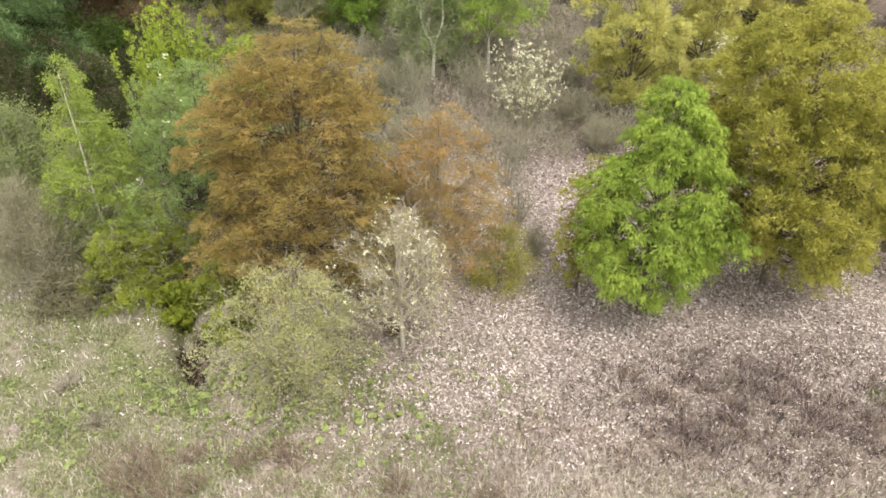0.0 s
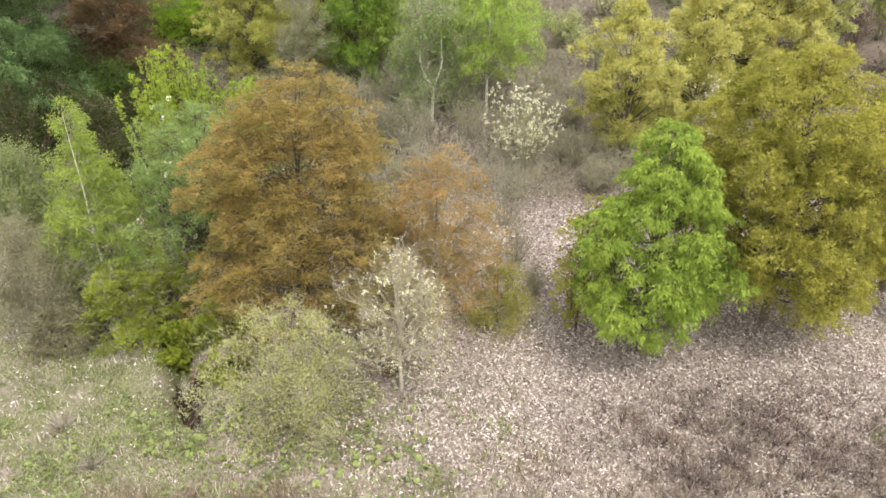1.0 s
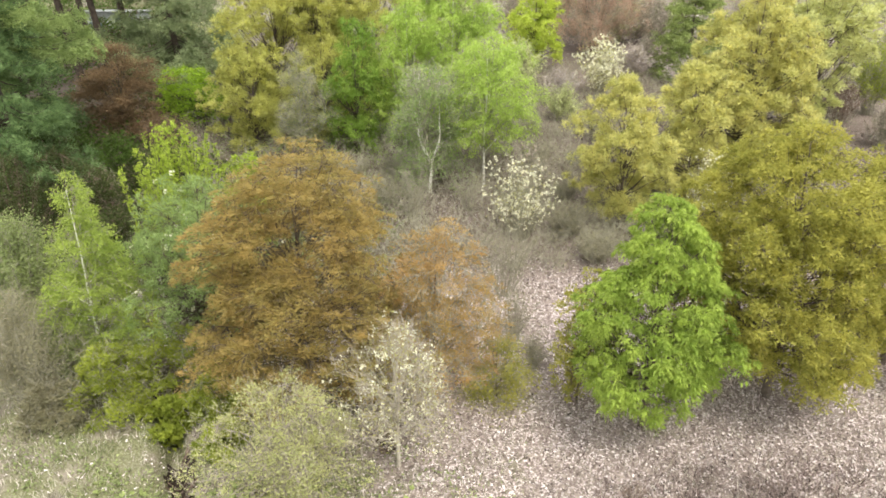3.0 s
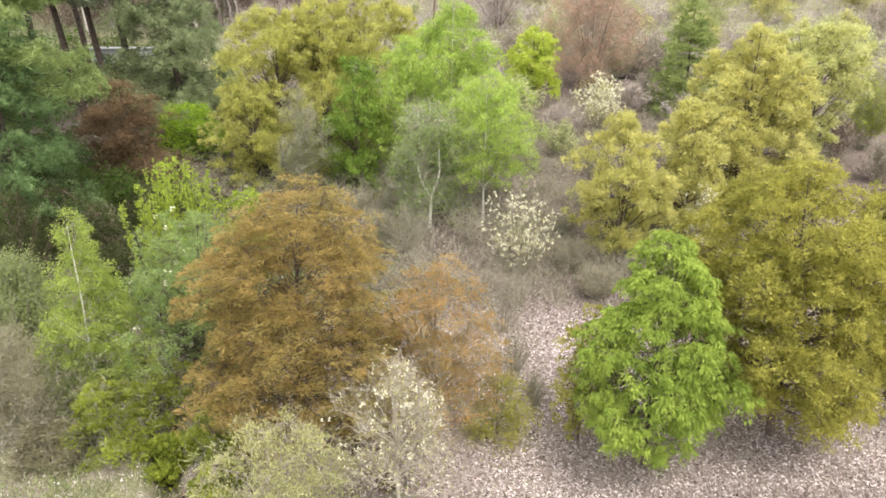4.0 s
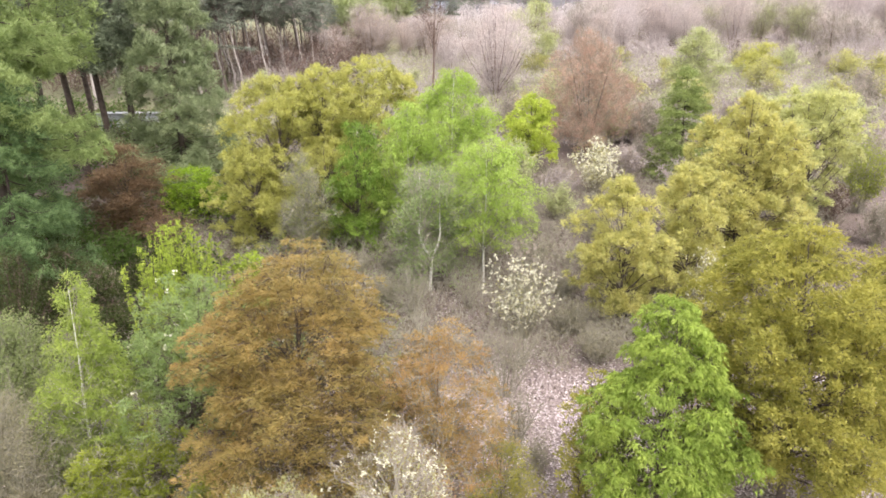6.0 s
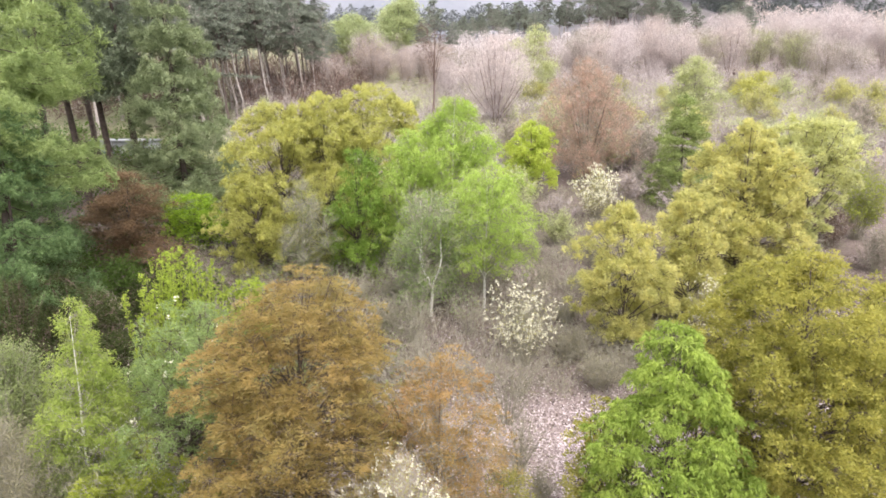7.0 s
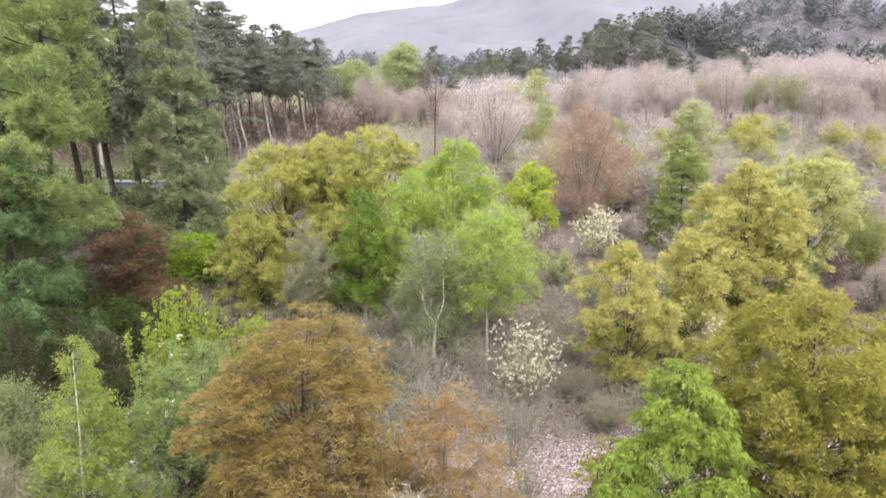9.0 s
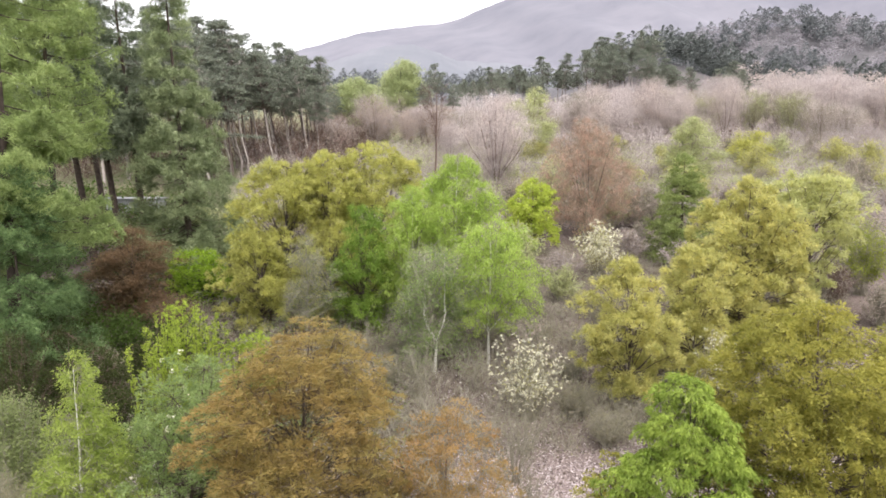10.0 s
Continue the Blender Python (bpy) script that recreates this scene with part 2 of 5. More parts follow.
def leaves(C, size, rng, aspect=0.6, up=0.6, drop=0.0, ways=None):
    """One small pointed leaf for each centre in C. up: how flat they lie; drop: how much their tips hang; ways: where each one points."""
    N = len(C)
    d = rng.normal(size=(N, 3))
    d[:, 2] = d[:, 2] * (1 - up)
    if ways is not None:
        d = ways + d * 0.3
    d[:, 2] -= drop
    d = unit(d)
    nrm = rng.normal(size=(N, 3)) * (1.05 - up)
    nrm[:, 2] += up
    w = unit(np.cross(nrm, d))
    nn = np.cross(d, w)
    L = size * rng.uniform(0.6, 1.35, (N, 1))
    W = L * aspect * rng.uniform(0.75, 1.2, (N, 1))
    v = np.stack([C - d * L * 0.4 + w * W * 0.5, C + d * L * 0.6 + nn * L * 0.1, C - d * L * 0.4 - w * W * 0.5], 1)
    return v.reshape(-1, 3), np.arange(3 * N).reshape(-1, 3)


PROFILES = {
    "round": ((0, 0.5), (0.12, 0.82), (0.35, 1.0), (0.6, 0.93), (0.8, 0.70), (0.93, 0.38), (1, 0.1)),
    "maple": ((0, 0.5), (0.1, 0.82), (0.3, 1.0), (0.5, 0.94), (0.7, 0.74), (0.88, 0.44), (1, 0.1)),
    "spire": ((0, 0.6), (0.12, 0.95), (0.3, 1.0), (0.55, 0.8), (0.8, 0.48), (0.93, 0.28), (1, 0.08)),
    "egg": ((0, 0.25), (0.12, 0.72), (0.35, 1.0), (0.6, 0.86), (0.82, 0.55), (1, 0.08)),
    "dome": ((0, 0.55), (0.15, 0.9), (0.4, 1.0), (0.7, 0.85), (0.9, 0.5), (1, 0.12)),
    "cone": ((0, 0.7), (0.12, 1.0), (0.4, 0.78), (0.7, 0.45), (0.9, 0.18), (1, 0.03)),
    "column": ((0, 0.45), (0.25, 0.9), (0.5, 1.0), (0.75, 0.8), (0.92, 0.45), (1, 0.1)),
}
PROFILES["vase"] = ((0, 0.2), (0.3, 0.55), (0.6, 0.9), (0.8, 1.0), (0.94, 0.7), (1, 0.25))
PROFILES["ovoid"] = ((0, 0.5), (0.1, 0.84), (0.3, 1.0), (0.5, 0.96), (0.7, 0.82), (0.87, 0.56), (0.96, 0.3), (1, 0.1))
PROFILES["fan"] = ((0, 0.12), (0.3, 0.6), (0.6, 0.95), (0.8, 0.9), (1, 0.3))


def crown_points(n, H, R, lo, profile, rng, lean, hollow=0.45, rough=0.22, boughs=48, bflat=0.5, bsize=0.34):
    """Boughs spread unevenly over the crown's outline, and leaf clumps over each bough. Returns the clumps and the boughs' centres."""
    prof = np.array(PROFILES[profile])
    cen = np.zeros((0, 3))
    siz = np.zeros(0)
    tries = 0
    while len(cen) < boughs:
        tries += 1
        u = 0.02 + 0.95 * ((tries * 0.5698 + rng.uniform(0, 0.15)) % 1.0)
        rr = np.interp(u, prof[:, 0], prof[:, 1])
        if rng.uniform() > rr * 0.8 + 0.2:
            continue
        a = tries * 4.7434 + rng.normal() * 0.4
        br = R * bsize * rng.uniform(0.65, 1.25)
        q = max(0.0, R * rr * rng.uniform(1 - 2.2 * rough, 1 + rough) - br * 0.35) * (hollow + (1 - hollow) * rng.uniform(0, 1) ** 0.4)
        z = (lo + (1 - lo) * u) * H - br * bflat * 0.5 * u
        p = np.array([[q * np.cos(a) + lean[0] * z / H, q * np.sin(a) + lean[1] * z / H, z]])
        if len(cen) and np.min(np.linalg.norm((cen - p) * np.array([1, 1, 1 / max(bflat, 0.4)]), axis=1)) < br * 0.55 and rng.uniform() < 0.75:
            continue
        cen, siz = np.concatenate([cen, p]), np.append(siz, br)
    w = siz ** 2
    i = rng.choice(boughs, n, p=w / w.sum())
    d = unit(rng.normal(size=(n, 3)) + np.array([0, 0, 0.35]))
    ax = np.stack([lean[0] * cen[:, 2] / H, lean[1] * cen[:, 2] / H, cen[:, 2]], 1)
    outw = unit((cen - ax) * np.array([1, 1, 0]) + 1e-6)[i]
    off = d * (siz[i] * rng.uniform(0.25, 1.0, n) ** 0.5)[:, None] * np.array([1, 1, bflat])
    off[:, 2] -= 0.28 * (off * outw).sum(1) * (bflat < 0.9)
    C = cen[i] + off
    C[:, 2] = np.maximum(C[:, 2], 0.12)
    return C, cen


def ground_z(x, y):
    x, y = np.asarray(x, float), np.asarray(y, float)
    z = y * 0.1051 + 0.07 * 12 * np.logaddexp(0, (y - 60) / 12) - 0.10 * 60 * np.logaddexp(0, (y - 330) / 60)
    z = z + 0.10 * np.sin(x * 0.31 + 1) * np.sin(y * 0.27) + 0.05 * np.sin(x * 0.9 + y * 0.4) + 0.04 * np.sin(y * 1.1 - x * 0.6)
    # the little gully under the bushes
    s = np.clip((y - 13.6) / 6.0, 0, 1)
    cx = -7.45 - 2.7 * s
    z = z - 1.0 * np.exp(-((x - cx) / 0.4) ** 2) * np.clip((y - 13.6) / 0.6, 0, 1) * np.clip((21 - y) / 1.5, 0, 1)
    # rising ground on the far side
    z = z + 20 * np.exp(-((x - 103) / 38) ** 2 - ((y - 350) / 60) ** 2) + 58 * np.exp(-((x - 260) / 140) ** 2 - ((y - 520) / 90) ** 2)
    return z


def empty_at(name, x, y, label, category, group="", sink=0.0):
    ob = new(name)
    ob.location = (x, y, float(ground_z(x, y)) - sink)
    return tagged(ob, label, category, group)


def strips(A, B, width, rng):
    """Fine twigs as slender strips from A to B."""
    N = len(A)
    w = unit(np.cross(B - A, rng.normal(size=(N, 3)))) * width
    v = np.stack([A - w, A + w, B], 1)
    return v.reshape(-1, 3), np.arange(3 * N).reshape(-1, 3)


def wood_to(clumps, ends, trunk, trunk_r, rng, lo_h, H, twig_r=0.02, forkup=(0.45, 0.8), fine=False):
    """Limbs out of the trunk and twigs from them, so that every bough and clump hangs on wood."""
    K = 7
    hs = np.clip(ends[:, 2] * rng.uniform(*forkup, len(ends)), lo_h * 0.75, H * 0.85)
    tz = trunk[:, 2]
    starts = np.stack([np.interp(hs, tz, trunk[:, i]) for i in range(3)], 1)
    r0 = np.interp(hs, tz, trunk_r) * 0.42 * min(1.0, (48 / len(ends)) ** 0.6)
    mid = starts * 0.45 + ends * 0.55
    mid[:, 2] += (ends[:, 2] - starts[:, 2]) * -0.12 + rng.normal(size=len(ends)) * 0.1
    s = np.linspace(0, 1, K)[None, :, None]
    P = starts[:, None] * (1 - s) ** 2 + 2 * mid[:, None] * s * (1 - s) + ends[:, None] * s ** 2
    P = P + rng.normal(size=P.shape) * 0.03 * np.sin(np.pi * s) * max(1, H / 8)
    Rl = r0[:, None] * np.linspace(1, 0.18, K)[None] + twig_r * 0.5
    nodes = np.concatenate([P[:, 2:].reshape(-1, 3), trunk[len(trunk) // 2:]])
    rad = np.concatenate([Rl[:, 2:].ravel(), trunk_r[len(trunk) // 2:]])
    d = np.linalg.norm(clumps[:, None] - nodes[None] + np.array([0, 0, 0.35 * max(1, H / 8)]), axis=2)
    near = d.argmin(1)
    a, b = nodes[near], clumps
    if fine:
        return (P, Rl), strips(a, b, twig_r * 1.2, rng)
    s4 = np.linspace(0, 1, 4)[None, :, None]
    Q = a[:, None] * (1 - s4) + b[:, None] * s4
    Q[:, 1:3] += rng.normal(size=(len(b), 2, 3)) * 0.06
    Rt = np.minimum(rad[near], twig_r * 1.6)[:, None] * np.linspace(1, 0.3, 4)[None]
    return (P, Rl), tubes(Q, Rt, 3)


def make_tree(name, label, category, x, y, H, R, seed, leaf, bark, profile="dome", lo=0.2, lean=(0, 0), clumps=260, per=60, size=0.12,
              spread=0.4, flat=0.5, up=0.55, drop=0.0, tilt=0.35, trunk_r=0.13, hollow=0.45, aspect=0.6, twig_r=0.014,
              blossom=None, bloom_n=0, bloom_size=0.11, group="", forks=1, boughs=48, bflat=0.5, bsize=0.34, rough=0.22, haze=0, haze_len=0.5, twig=None, split=0, haze_w=0.008, haze_up=0.5, back=0.0, forkup=(0.45, 0.8), wobble=0.03, tuft=None, vee=None):
    """A broad-leaved tree: tapered trunk, limbs and twigs, and a crown of small leaves in drooping sprays."""
    rng = np.random.default_rng(seed)
    ob = empty_at(name, x, y, label, category, group)
    K = 18 if vee else 9
    zs = np.linspace(-0.35, H * 0.93, K)
    wob = np.cumsum(rng.normal(size=(K, 2)), 0) * wobble * H / 8
    trunk = np.stack([lean[0] * zs / H + wob[:, 0], lean[1] * zs / H + wob[:, 1], zs], 1)
    trunk[:2, :2] = 0
    if vee:
        bend = np.clip((zs - vee[0]) / 1.6, 0, 1)
        trunk[:, 0] -= vee[1] * bend * (1.6 - 0.6 * bend)
    tr = trunk_r * np.interp(np.linspace(0, 1, K), [0, 0.06, 0.5, 1], [1.35, 1.0, 0.6, 0.08])
    C, cen = crown_points(clumps, H, R, lo, profile, rng, lean, hollow, rough, boughs, bflat, bsize)
    C[:, 1] += back
    cen[:, 1] += back
    for i in range(forks):
        a = 2 * np.pi * i / max(forks, 1) + rng.uniform(-0.5, 0.5)
        off = np.linspace(0, 1, K)[:, None] ** 1.3 * np.array([[np.cos(a), np.sin(a), -0.12 * H / max(R, 0.1)]]) * R * 0.5
        st = trunk if i == 0 else trunk + off + np.array([[0.12 * np.cos(a), 0.12 * np.sin(a), 0]])
        part("trunk", mesh_of("trunk", *tubes(st[None], tr[None] * (1 if i == 0 else 0.8), 8), bark), ob)
    if vee:
        k = int(np.searchsorted(zs, vee[0])) - 1
        arm = trunk[k:] * np.array([-0.75, 1, 1]) + np.array([trunk[k, 0] * 1.75, 0, 0])
        part("fork", mesh_of("fork", *tubes(arm[None], tr[None, k:] * 0.8, 8), bark), ob)
    (P, Rl), twigs = wood_to(C, cen, trunk, tr, rng, lo * H, H, twig_r, forkup, y > 30)
    for i in range(min(split, len(P))):
        part("limb", mesh_of("limb", *tubes(P[i:i + 1], Rl[i:i + 1], 6), bark), ob)
    split = min(split, len(P))
    rest = [tubes(P[split:], Rl[split:], 4), twigs] if split < len(P) else [twigs]
    if haze:
        st = C[rng.integers(0, len(C), haze)] + rng.normal(size=(haze, 3)) * spread * 0.5
        out = unit(st * np.array([1, 1, 0]) + 1e-6)
        en = st + (unit(rng.normal(size=(haze, 3)) * 0.7 + out * 0.6 + np.array([0, 0, haze_up]))) * haze_len * rng.uniform(0.5, 1.3, (haze, 1))
        rest.append(strips(st, en, haze_w, rng))
    tagged(part("twigwork", mesh_of("twigwork", *joined(*rest), twig or bark), ob), kind="stuff")
    if per:
        n = rng.poisson(per, len(C))
        N = n.sum()
        big = np.repeat(rng.uniform(0.6, 1.35, len(C)), n)
        idx = np.repeat(np.arange(len(C)), n)
        ax = np.stack([lean[0] * C[:, 2] / H, lean[1] * C[:, 2] / H, 0 * C[:, 2]], 1)
        out = unit((C - ax) * np.array([1, 1, 0]) + 1e-6)[idx]
        tang = np.stack([-out[:, 1], out[:, 0], 0 * out[:, 0]], 1)
        if tuft:
            # each clump is a spray whose leaves fan out from its twig's end
            way = unit(rng.normal(size=(N, 3)) * np.array([1, 1, tuft[0]]) + out * tuft[1] + np.array([0, 0, tuft[2]]))
            q = spread * big * rng.uniform(0.05, 1, N) ** 0.6
            L = C[idx] + way * q[:, None]
            L[:, 2] -= tilt * q ** 2 / spread
            part("crown", mesh_of("crown", *leaves(L, size, rng, aspect, up, drop, way), leaf), ob)
    if per and not tuft:
        a, b, c = rng.normal(size=(3, N)) * spread * big
        L = C[idx] + out * a[:, None] + tang * b[:, None]
        L[:, 2] += c * flat - tilt * np.where(a > 0, a, a * 0.3) - tilt * 0.4 * np.abs(b) - drop * np.abs(rng.normal(size=N)) * spread
        part("crown", mesh_of("crown", *leaves(L, size, rng, aspect, up, drop), leaf), ob)
    if bloom_n:
        pick = C[rng.integers(0, len(C), bloom_n)] + rng.normal(size=(bloom_n, 3)) * spread * 0.7
        B = np.repeat(pick, 6, axis=0) + rng.normal(size=(bloom_n * 6, 3)) * 0.05
        part("blossoms", mesh_of("blossoms", *leaves(B, bloom_size, rng, 0.75, 0.2), blossom), ob, "open white blossoms")
    return ob


def make_shrub(name, label, category, x, y, H, R, seed, twig, leaf=None, stems=60, haze=1500, leaf_n=0, size=0.08, blossom=None, bloom_n=0, group="",
               foot=0.12, stem_r=0.018, up=0.5, drop=0.0, profile="fan", bloom_size=0.11, haze_len=0.45, haze_w=0.006, split=8, jitter=0.15):
    """A many-stemmed shrub: fanning stems, fine side twigs, some with leaves or blossom."""
    rng = np.random.default_rng(seed)
    ob = empty_at(name, x, y, label, category, group)
    prof = np.array(PROFILES[profile])
    a = rng.uniform(0, 2 * np.pi, stems)
    u = rng.uniform(0.3, 1.0, stems) ** 0.7
    q = R * np.interp(u, prof[:, 0], prof[:, 1]) * np.sqrt(rng.uniform(0, 1, stems))
    ends = np.stack([q * np.cos(a), q * np.sin(a), u * H], 1)
    base = np.stack([np.cos(a), np.sin(a), np.full(stems, 0.0)], 1) * (foot * R * rng.uniform(0, 1, stems))[:, None]
    if foot > 0.5:
        base = ends * np.array([0.85, 0.85, 0])
    base[:, 2] = -0.25
    s = np.linspace(0, 1, 7)[None, :, None]
    mid = base * 0.55 + ends * 0.45
    mid[:, 2] = ends[:, 2] * 0.55
    P = base[:, None] * (1 - s) ** 2 + 2 * mid[:, None] * s * (1 - s) + ends[:, None] * s ** 2 + rng.normal(size=(stems, 7, 3)) * 0.05 * s
    rad = stem_r * rng.uniform(0.6, 1.3, (stems, 1)) * np.linspace(1, 0.25, 7)[None] * (H / 4) ** 0.5
    for i in range(split):
        part("stem", mesh_of("stem", *tubes(P[i:i + 1], rad[i:i + 1] * 1.3, 5), twig), ob)
    pieces = [tubes(P[split:], rad[split:], 4)]
    k, f = rng.integers(2, 6, haze), rng.uniform(0, 1, (haze, 1))
    i = rng.integers(0, stems, haze)
    st = P[i, k] * (1 - f) + P[i, k + 1] * f
    en = st + unit(rng.normal(size=(haze, 3)) + unit(P[i, 6] - P[i, 3]) * 0.8 + np.array([0, 0, 0.35])) * haze_len * rng.uniform(0.5, 1.4, (haze, 1))
    pieces.append(strips(st, en, haze_w, rng))
    tagged(part("twigwork", mesh_of("twigwork", *joined(*pieces), twig), ob), kind="stuff")
    tips = np.concatenate([ends, en, en * 0.5 + st * 0.5])
    if leaf_n:
        L = tips[rng.integers(0, len(tips), leaf_n)] + rng.normal(size=(leaf_n, 3)) * jitter
        part("foliage", mesh_of("foliage", *leaves(L, size, rng, 0.6, up, drop), leaf), ob)
    if bloom_n:
        pick = tips[rng.integers(0, len(tips), bloom_n)]
        B = np.repeat(pick, 6, axis=0) + rng.normal(size=(bloom_n * 6, 3)) * bloom_size * 0.45
        part("blossoms", mesh_of("blossoms", *leaves(B, bloom_size, rng, 0.75, 0.2), blossom), ob, "open white blossoms")
    return ob


def make_conifer(name, label, category, x, y, H, R, seed, leaf, bark, lo=0.1, branches=110, per=140, size=0.16, sag=0.25, hang=0.35, trunk_r=0.28,
                 lean=(0, 0), power=0.8, group="", lift=0.12, aspect=0.3, fill=0.5, split=12):
    """A conifer: straight stem, long sweeping boughs, needle sprays along and under each bough."""
    rng = np.random.default_rng(seed)
    ob = empty_at(name, x, y, label, category, group)
    K = 10
    zs = np.linspace(-0.4, H, K)
    trunk = np.stack([lean[0] * zs / H, lean[1] * zs / H, zs], 1) + np.cumsum(rng.normal(size=(K, 3)), 0) * np.array([0.04, 0.04, 0])
    tr = trunk_r * np.linspace(1, 0.05, K)
    part("trunk", mesh_of("trunk", *tubes(trunk[None], tr[None], 9), bark), ob)
    u = rng.uniform(0, 1, branches) ** 1.15
    h = (lo + (1 - lo) * u) * H * 0.985
    ln = (R * (1 - u) ** power + 0.35) * rng.uniform(0.65, 1.1, branches)
    a = np.arange(branches) * 2.399 + rng.uniform(-0.4, 0.4, branches)
    s = np.linspace(0, 1, 7)[None, :, None]
    st = np.stack([np.interp(h, zs, trunk[:, i]) for i in range(3)], 1)
    out = np.stack([np.cos(a), np.sin(a), np.zeros(branches)], 1)
    P = st[:, None] + out[:, None] * ln[:, None, None] * s
    P[:, :, 2] += ln[:, None] * (-sag * np.sin(s[..., 0] * 2.2) + lift * s[..., 0] ** 2.5 * 2)
    P += rng.normal(size=P.shape) * 0.05 * s
    Rb = (0.01 + 0.010 * ln[:, None]) * np.linspace(1, 0.15, 7)[None]
    low = np.argsort(h)
    for i in low[:split]:
        part("bough", mesh_of("bough", *tubes(P[i:i + 1], Rb[i:i + 1], 5), bark), ob)
    tagged(part("boughwork", mesh_of("boughwork", *tubes(P[low[split:]], Rb[low[split:]], 4), bark), ob), kind="stuff")
    # side sprays along every bough, each hanging towards its tip
    m = np.maximum(5, (5 + ln * 3.6).astype(int))
    ib = np.repeat(np.arange(branches), m)
    t = rng.uniform(0.06, 1.0, len(ib)) ** 0.85
    k = np.clip((t * 6).astype(int), 0, 5)
    f = (t * 6 - k)[:, None]
    base = P[ib, k] * (1 - f) + P[ib, k + 1] * f
    side = np.stack([-np.sin(a), np.cos(a), 0 * a], 1)[ib] * rng.choice([-1, 1], len(ib))[:, None]
    sd = unit(out[ib] * rng.uniform(0.3, 0.9, (len(ib), 1)) + side * rng.uniform(0.5, 1.0, (len(ib), 1)))
    sl = (ln[ib] * 0.42 * (1.12 - t) + 0.3) * rng.uniform(0.6, 1.25, len(ib)) * fill * 2
    fall = hang * (0.35 + 0.65 * ln[ib] / R) * rng.uniform(0.5, 1.4, len(ib))
    n = np.maximum(3, rng.poisson(per * ln[ib] / R / m[ib]))
    idx = np.repeat(np.arange(len(ib)), n)
    q = rng.uniform(0, 1, len(idx))
    L = base[idx] + sd[idx] * (sl[idx] * q)[:, None] + rng.normal(size=(len(idx), 3)) * (0.04 + size * 0.22)
    L[:, 2] -= fall[idx] * q ** 1.4 + np.abs(rng.normal(size=len(idx))) * hang * 0.16
    part("crown", mesh_of("crown", *leaves(L, size, rng, aspect, 0.25, 0.55), leaf), ob)
    return ob


# ---- ground ----
def ground_material():
    m, n, l, b = node_material("leaf_strewn_ground")
    litter = ramp_of(n, [(0.28, (0.09, 0.072, 0.067)), (0.45, (0.25, 0.205, 0.19)), (0.60, (0.45, 0.38, 0.36)), (0.78, (0.64, 0.565, 0.545))])
    l.new(noise_of(n, l, 9.0, 8, 0.75), litter.inputs[0])
    grass = ramp_of(n, [(0.3, (0.09, 0.09, 0.05)), (0.5, (0.20, 0.205, 0.115)), (0.72, (0.38, 0.37, 0.27))])
    l.new(noise_of(n, l, 12.0, 6, 0.7), grass.inputs[0])
    # greener ground on the low western side and in scattered patches
    tc, sep = n.new("ShaderNodeTexCoord"), n.new("ShaderNodeSeparateXYZ")
    l.new(tc.outputs["Object"], sep.inputs[0])
    west = n.new("ShaderNodeMapRange")
    for i, v in enumerate((1.5, -9.0, 0.0, 0.27)):
        west.inputs[i + 1].default_value = v
    l.new(sep.outputs["X"], west.inputs[0])
    add = n.new("ShaderNodeMath")
    l.new(noise_of(n, l, 0.55, 5, 0.6), add.inputs[0])
    l.new(west.outputs[0], add.inputs[1])
    near = n.new("ShaderNodeMapRange")
    for i, v in enumerate((24.0, 34.0, 0.0, -0.3)):
        near.inputs[i + 1].default_value = v
    l.new(sep.outputs["Y"], near.inputs[0])
    add2 = n.new("ShaderNodeMath")
    l.new(add.outputs[0], add2.inputs[0])
    afar = n.new("ShaderNodeMapRange")
    for i, v in enumerate((64.0, 92.0, 0.0, 0.38)):
        afar.inputs[i + 1].default_value = v
    l.new(sep.outputs["Y"], afar.inputs[0])
    both = n.new("ShaderNodeMath")
    l.new(near.outputs[0], both.inputs[0])
    l.new(afar.outputs[0], both.inputs[1])
    l.new(both.outputs[0], add2.inputs[1])
    mask = ramp_of(n, [(0.58, (0, 0, 0)), (0.78, (1, 1, 1))])
    l.new(add2.outputs[0], mask.inputs[0])
    mould = ramp_of(n, [(0.3, (0.05, 0.04, 0.034)), (0.5, (0.15, 0.12, 0.105)), (0.75, (0.32, 0.265, 0.24))])
    l.new(noise_of(n, l, 7.0, 8, 0.75), mould.inputs[0])
    older = n.new("ShaderNodeMapRange")
    for i, v in enumerate((25.0, 32.0, 0.0, 0.85)):
        older.inputs[i + 1].default_value = v
    l.new(sep.outputs["Y"], older.inputs[0])
    old = mixed(n, l, older.outputs[0], litter.outputs[0], mould.outputs[0])
    col = mixed(n, l, mask.outputs[0], old, grass.outputs[0])
    wood = n.new("ShaderNodeMapRange")
    for i, v in enumerate((250.0, 330.0, 0.0, 1.0)):
        wood.inputs[i + 1].default_value = v
    l.new(sep.outputs["Y"], wood.inputs[0])
    floor = ramp_of(n, [(0.3, (0.10, 0.10, 0.105)), (0.7, (0.17, 0.165, 0.175))])
    l.new(noise_of(n, l, 0.05, 5), floor.inputs[0])
    col = mixed(n, l, wood.outputs[0], col, floor.outputs[0])
    drift = ramp_of(n, [(0.35, (0.84, 0.82, 0.82)), (0.65, (1.05, 1.03, 1.03))])
    l.new(noise_of(n, l, 0.28, 4), drift.inputs[0])
    l.new(mixed(n, l, 1.0, col, drift.outputs[0], "MULTIPLY"), b.inputs["Base Color"])
    b.inputs["Roughness"].default_value = 0.95
    b.inputs["Specular IOR Level"].default_value = 0.1
    bump = n.new("ShaderNodeBump")
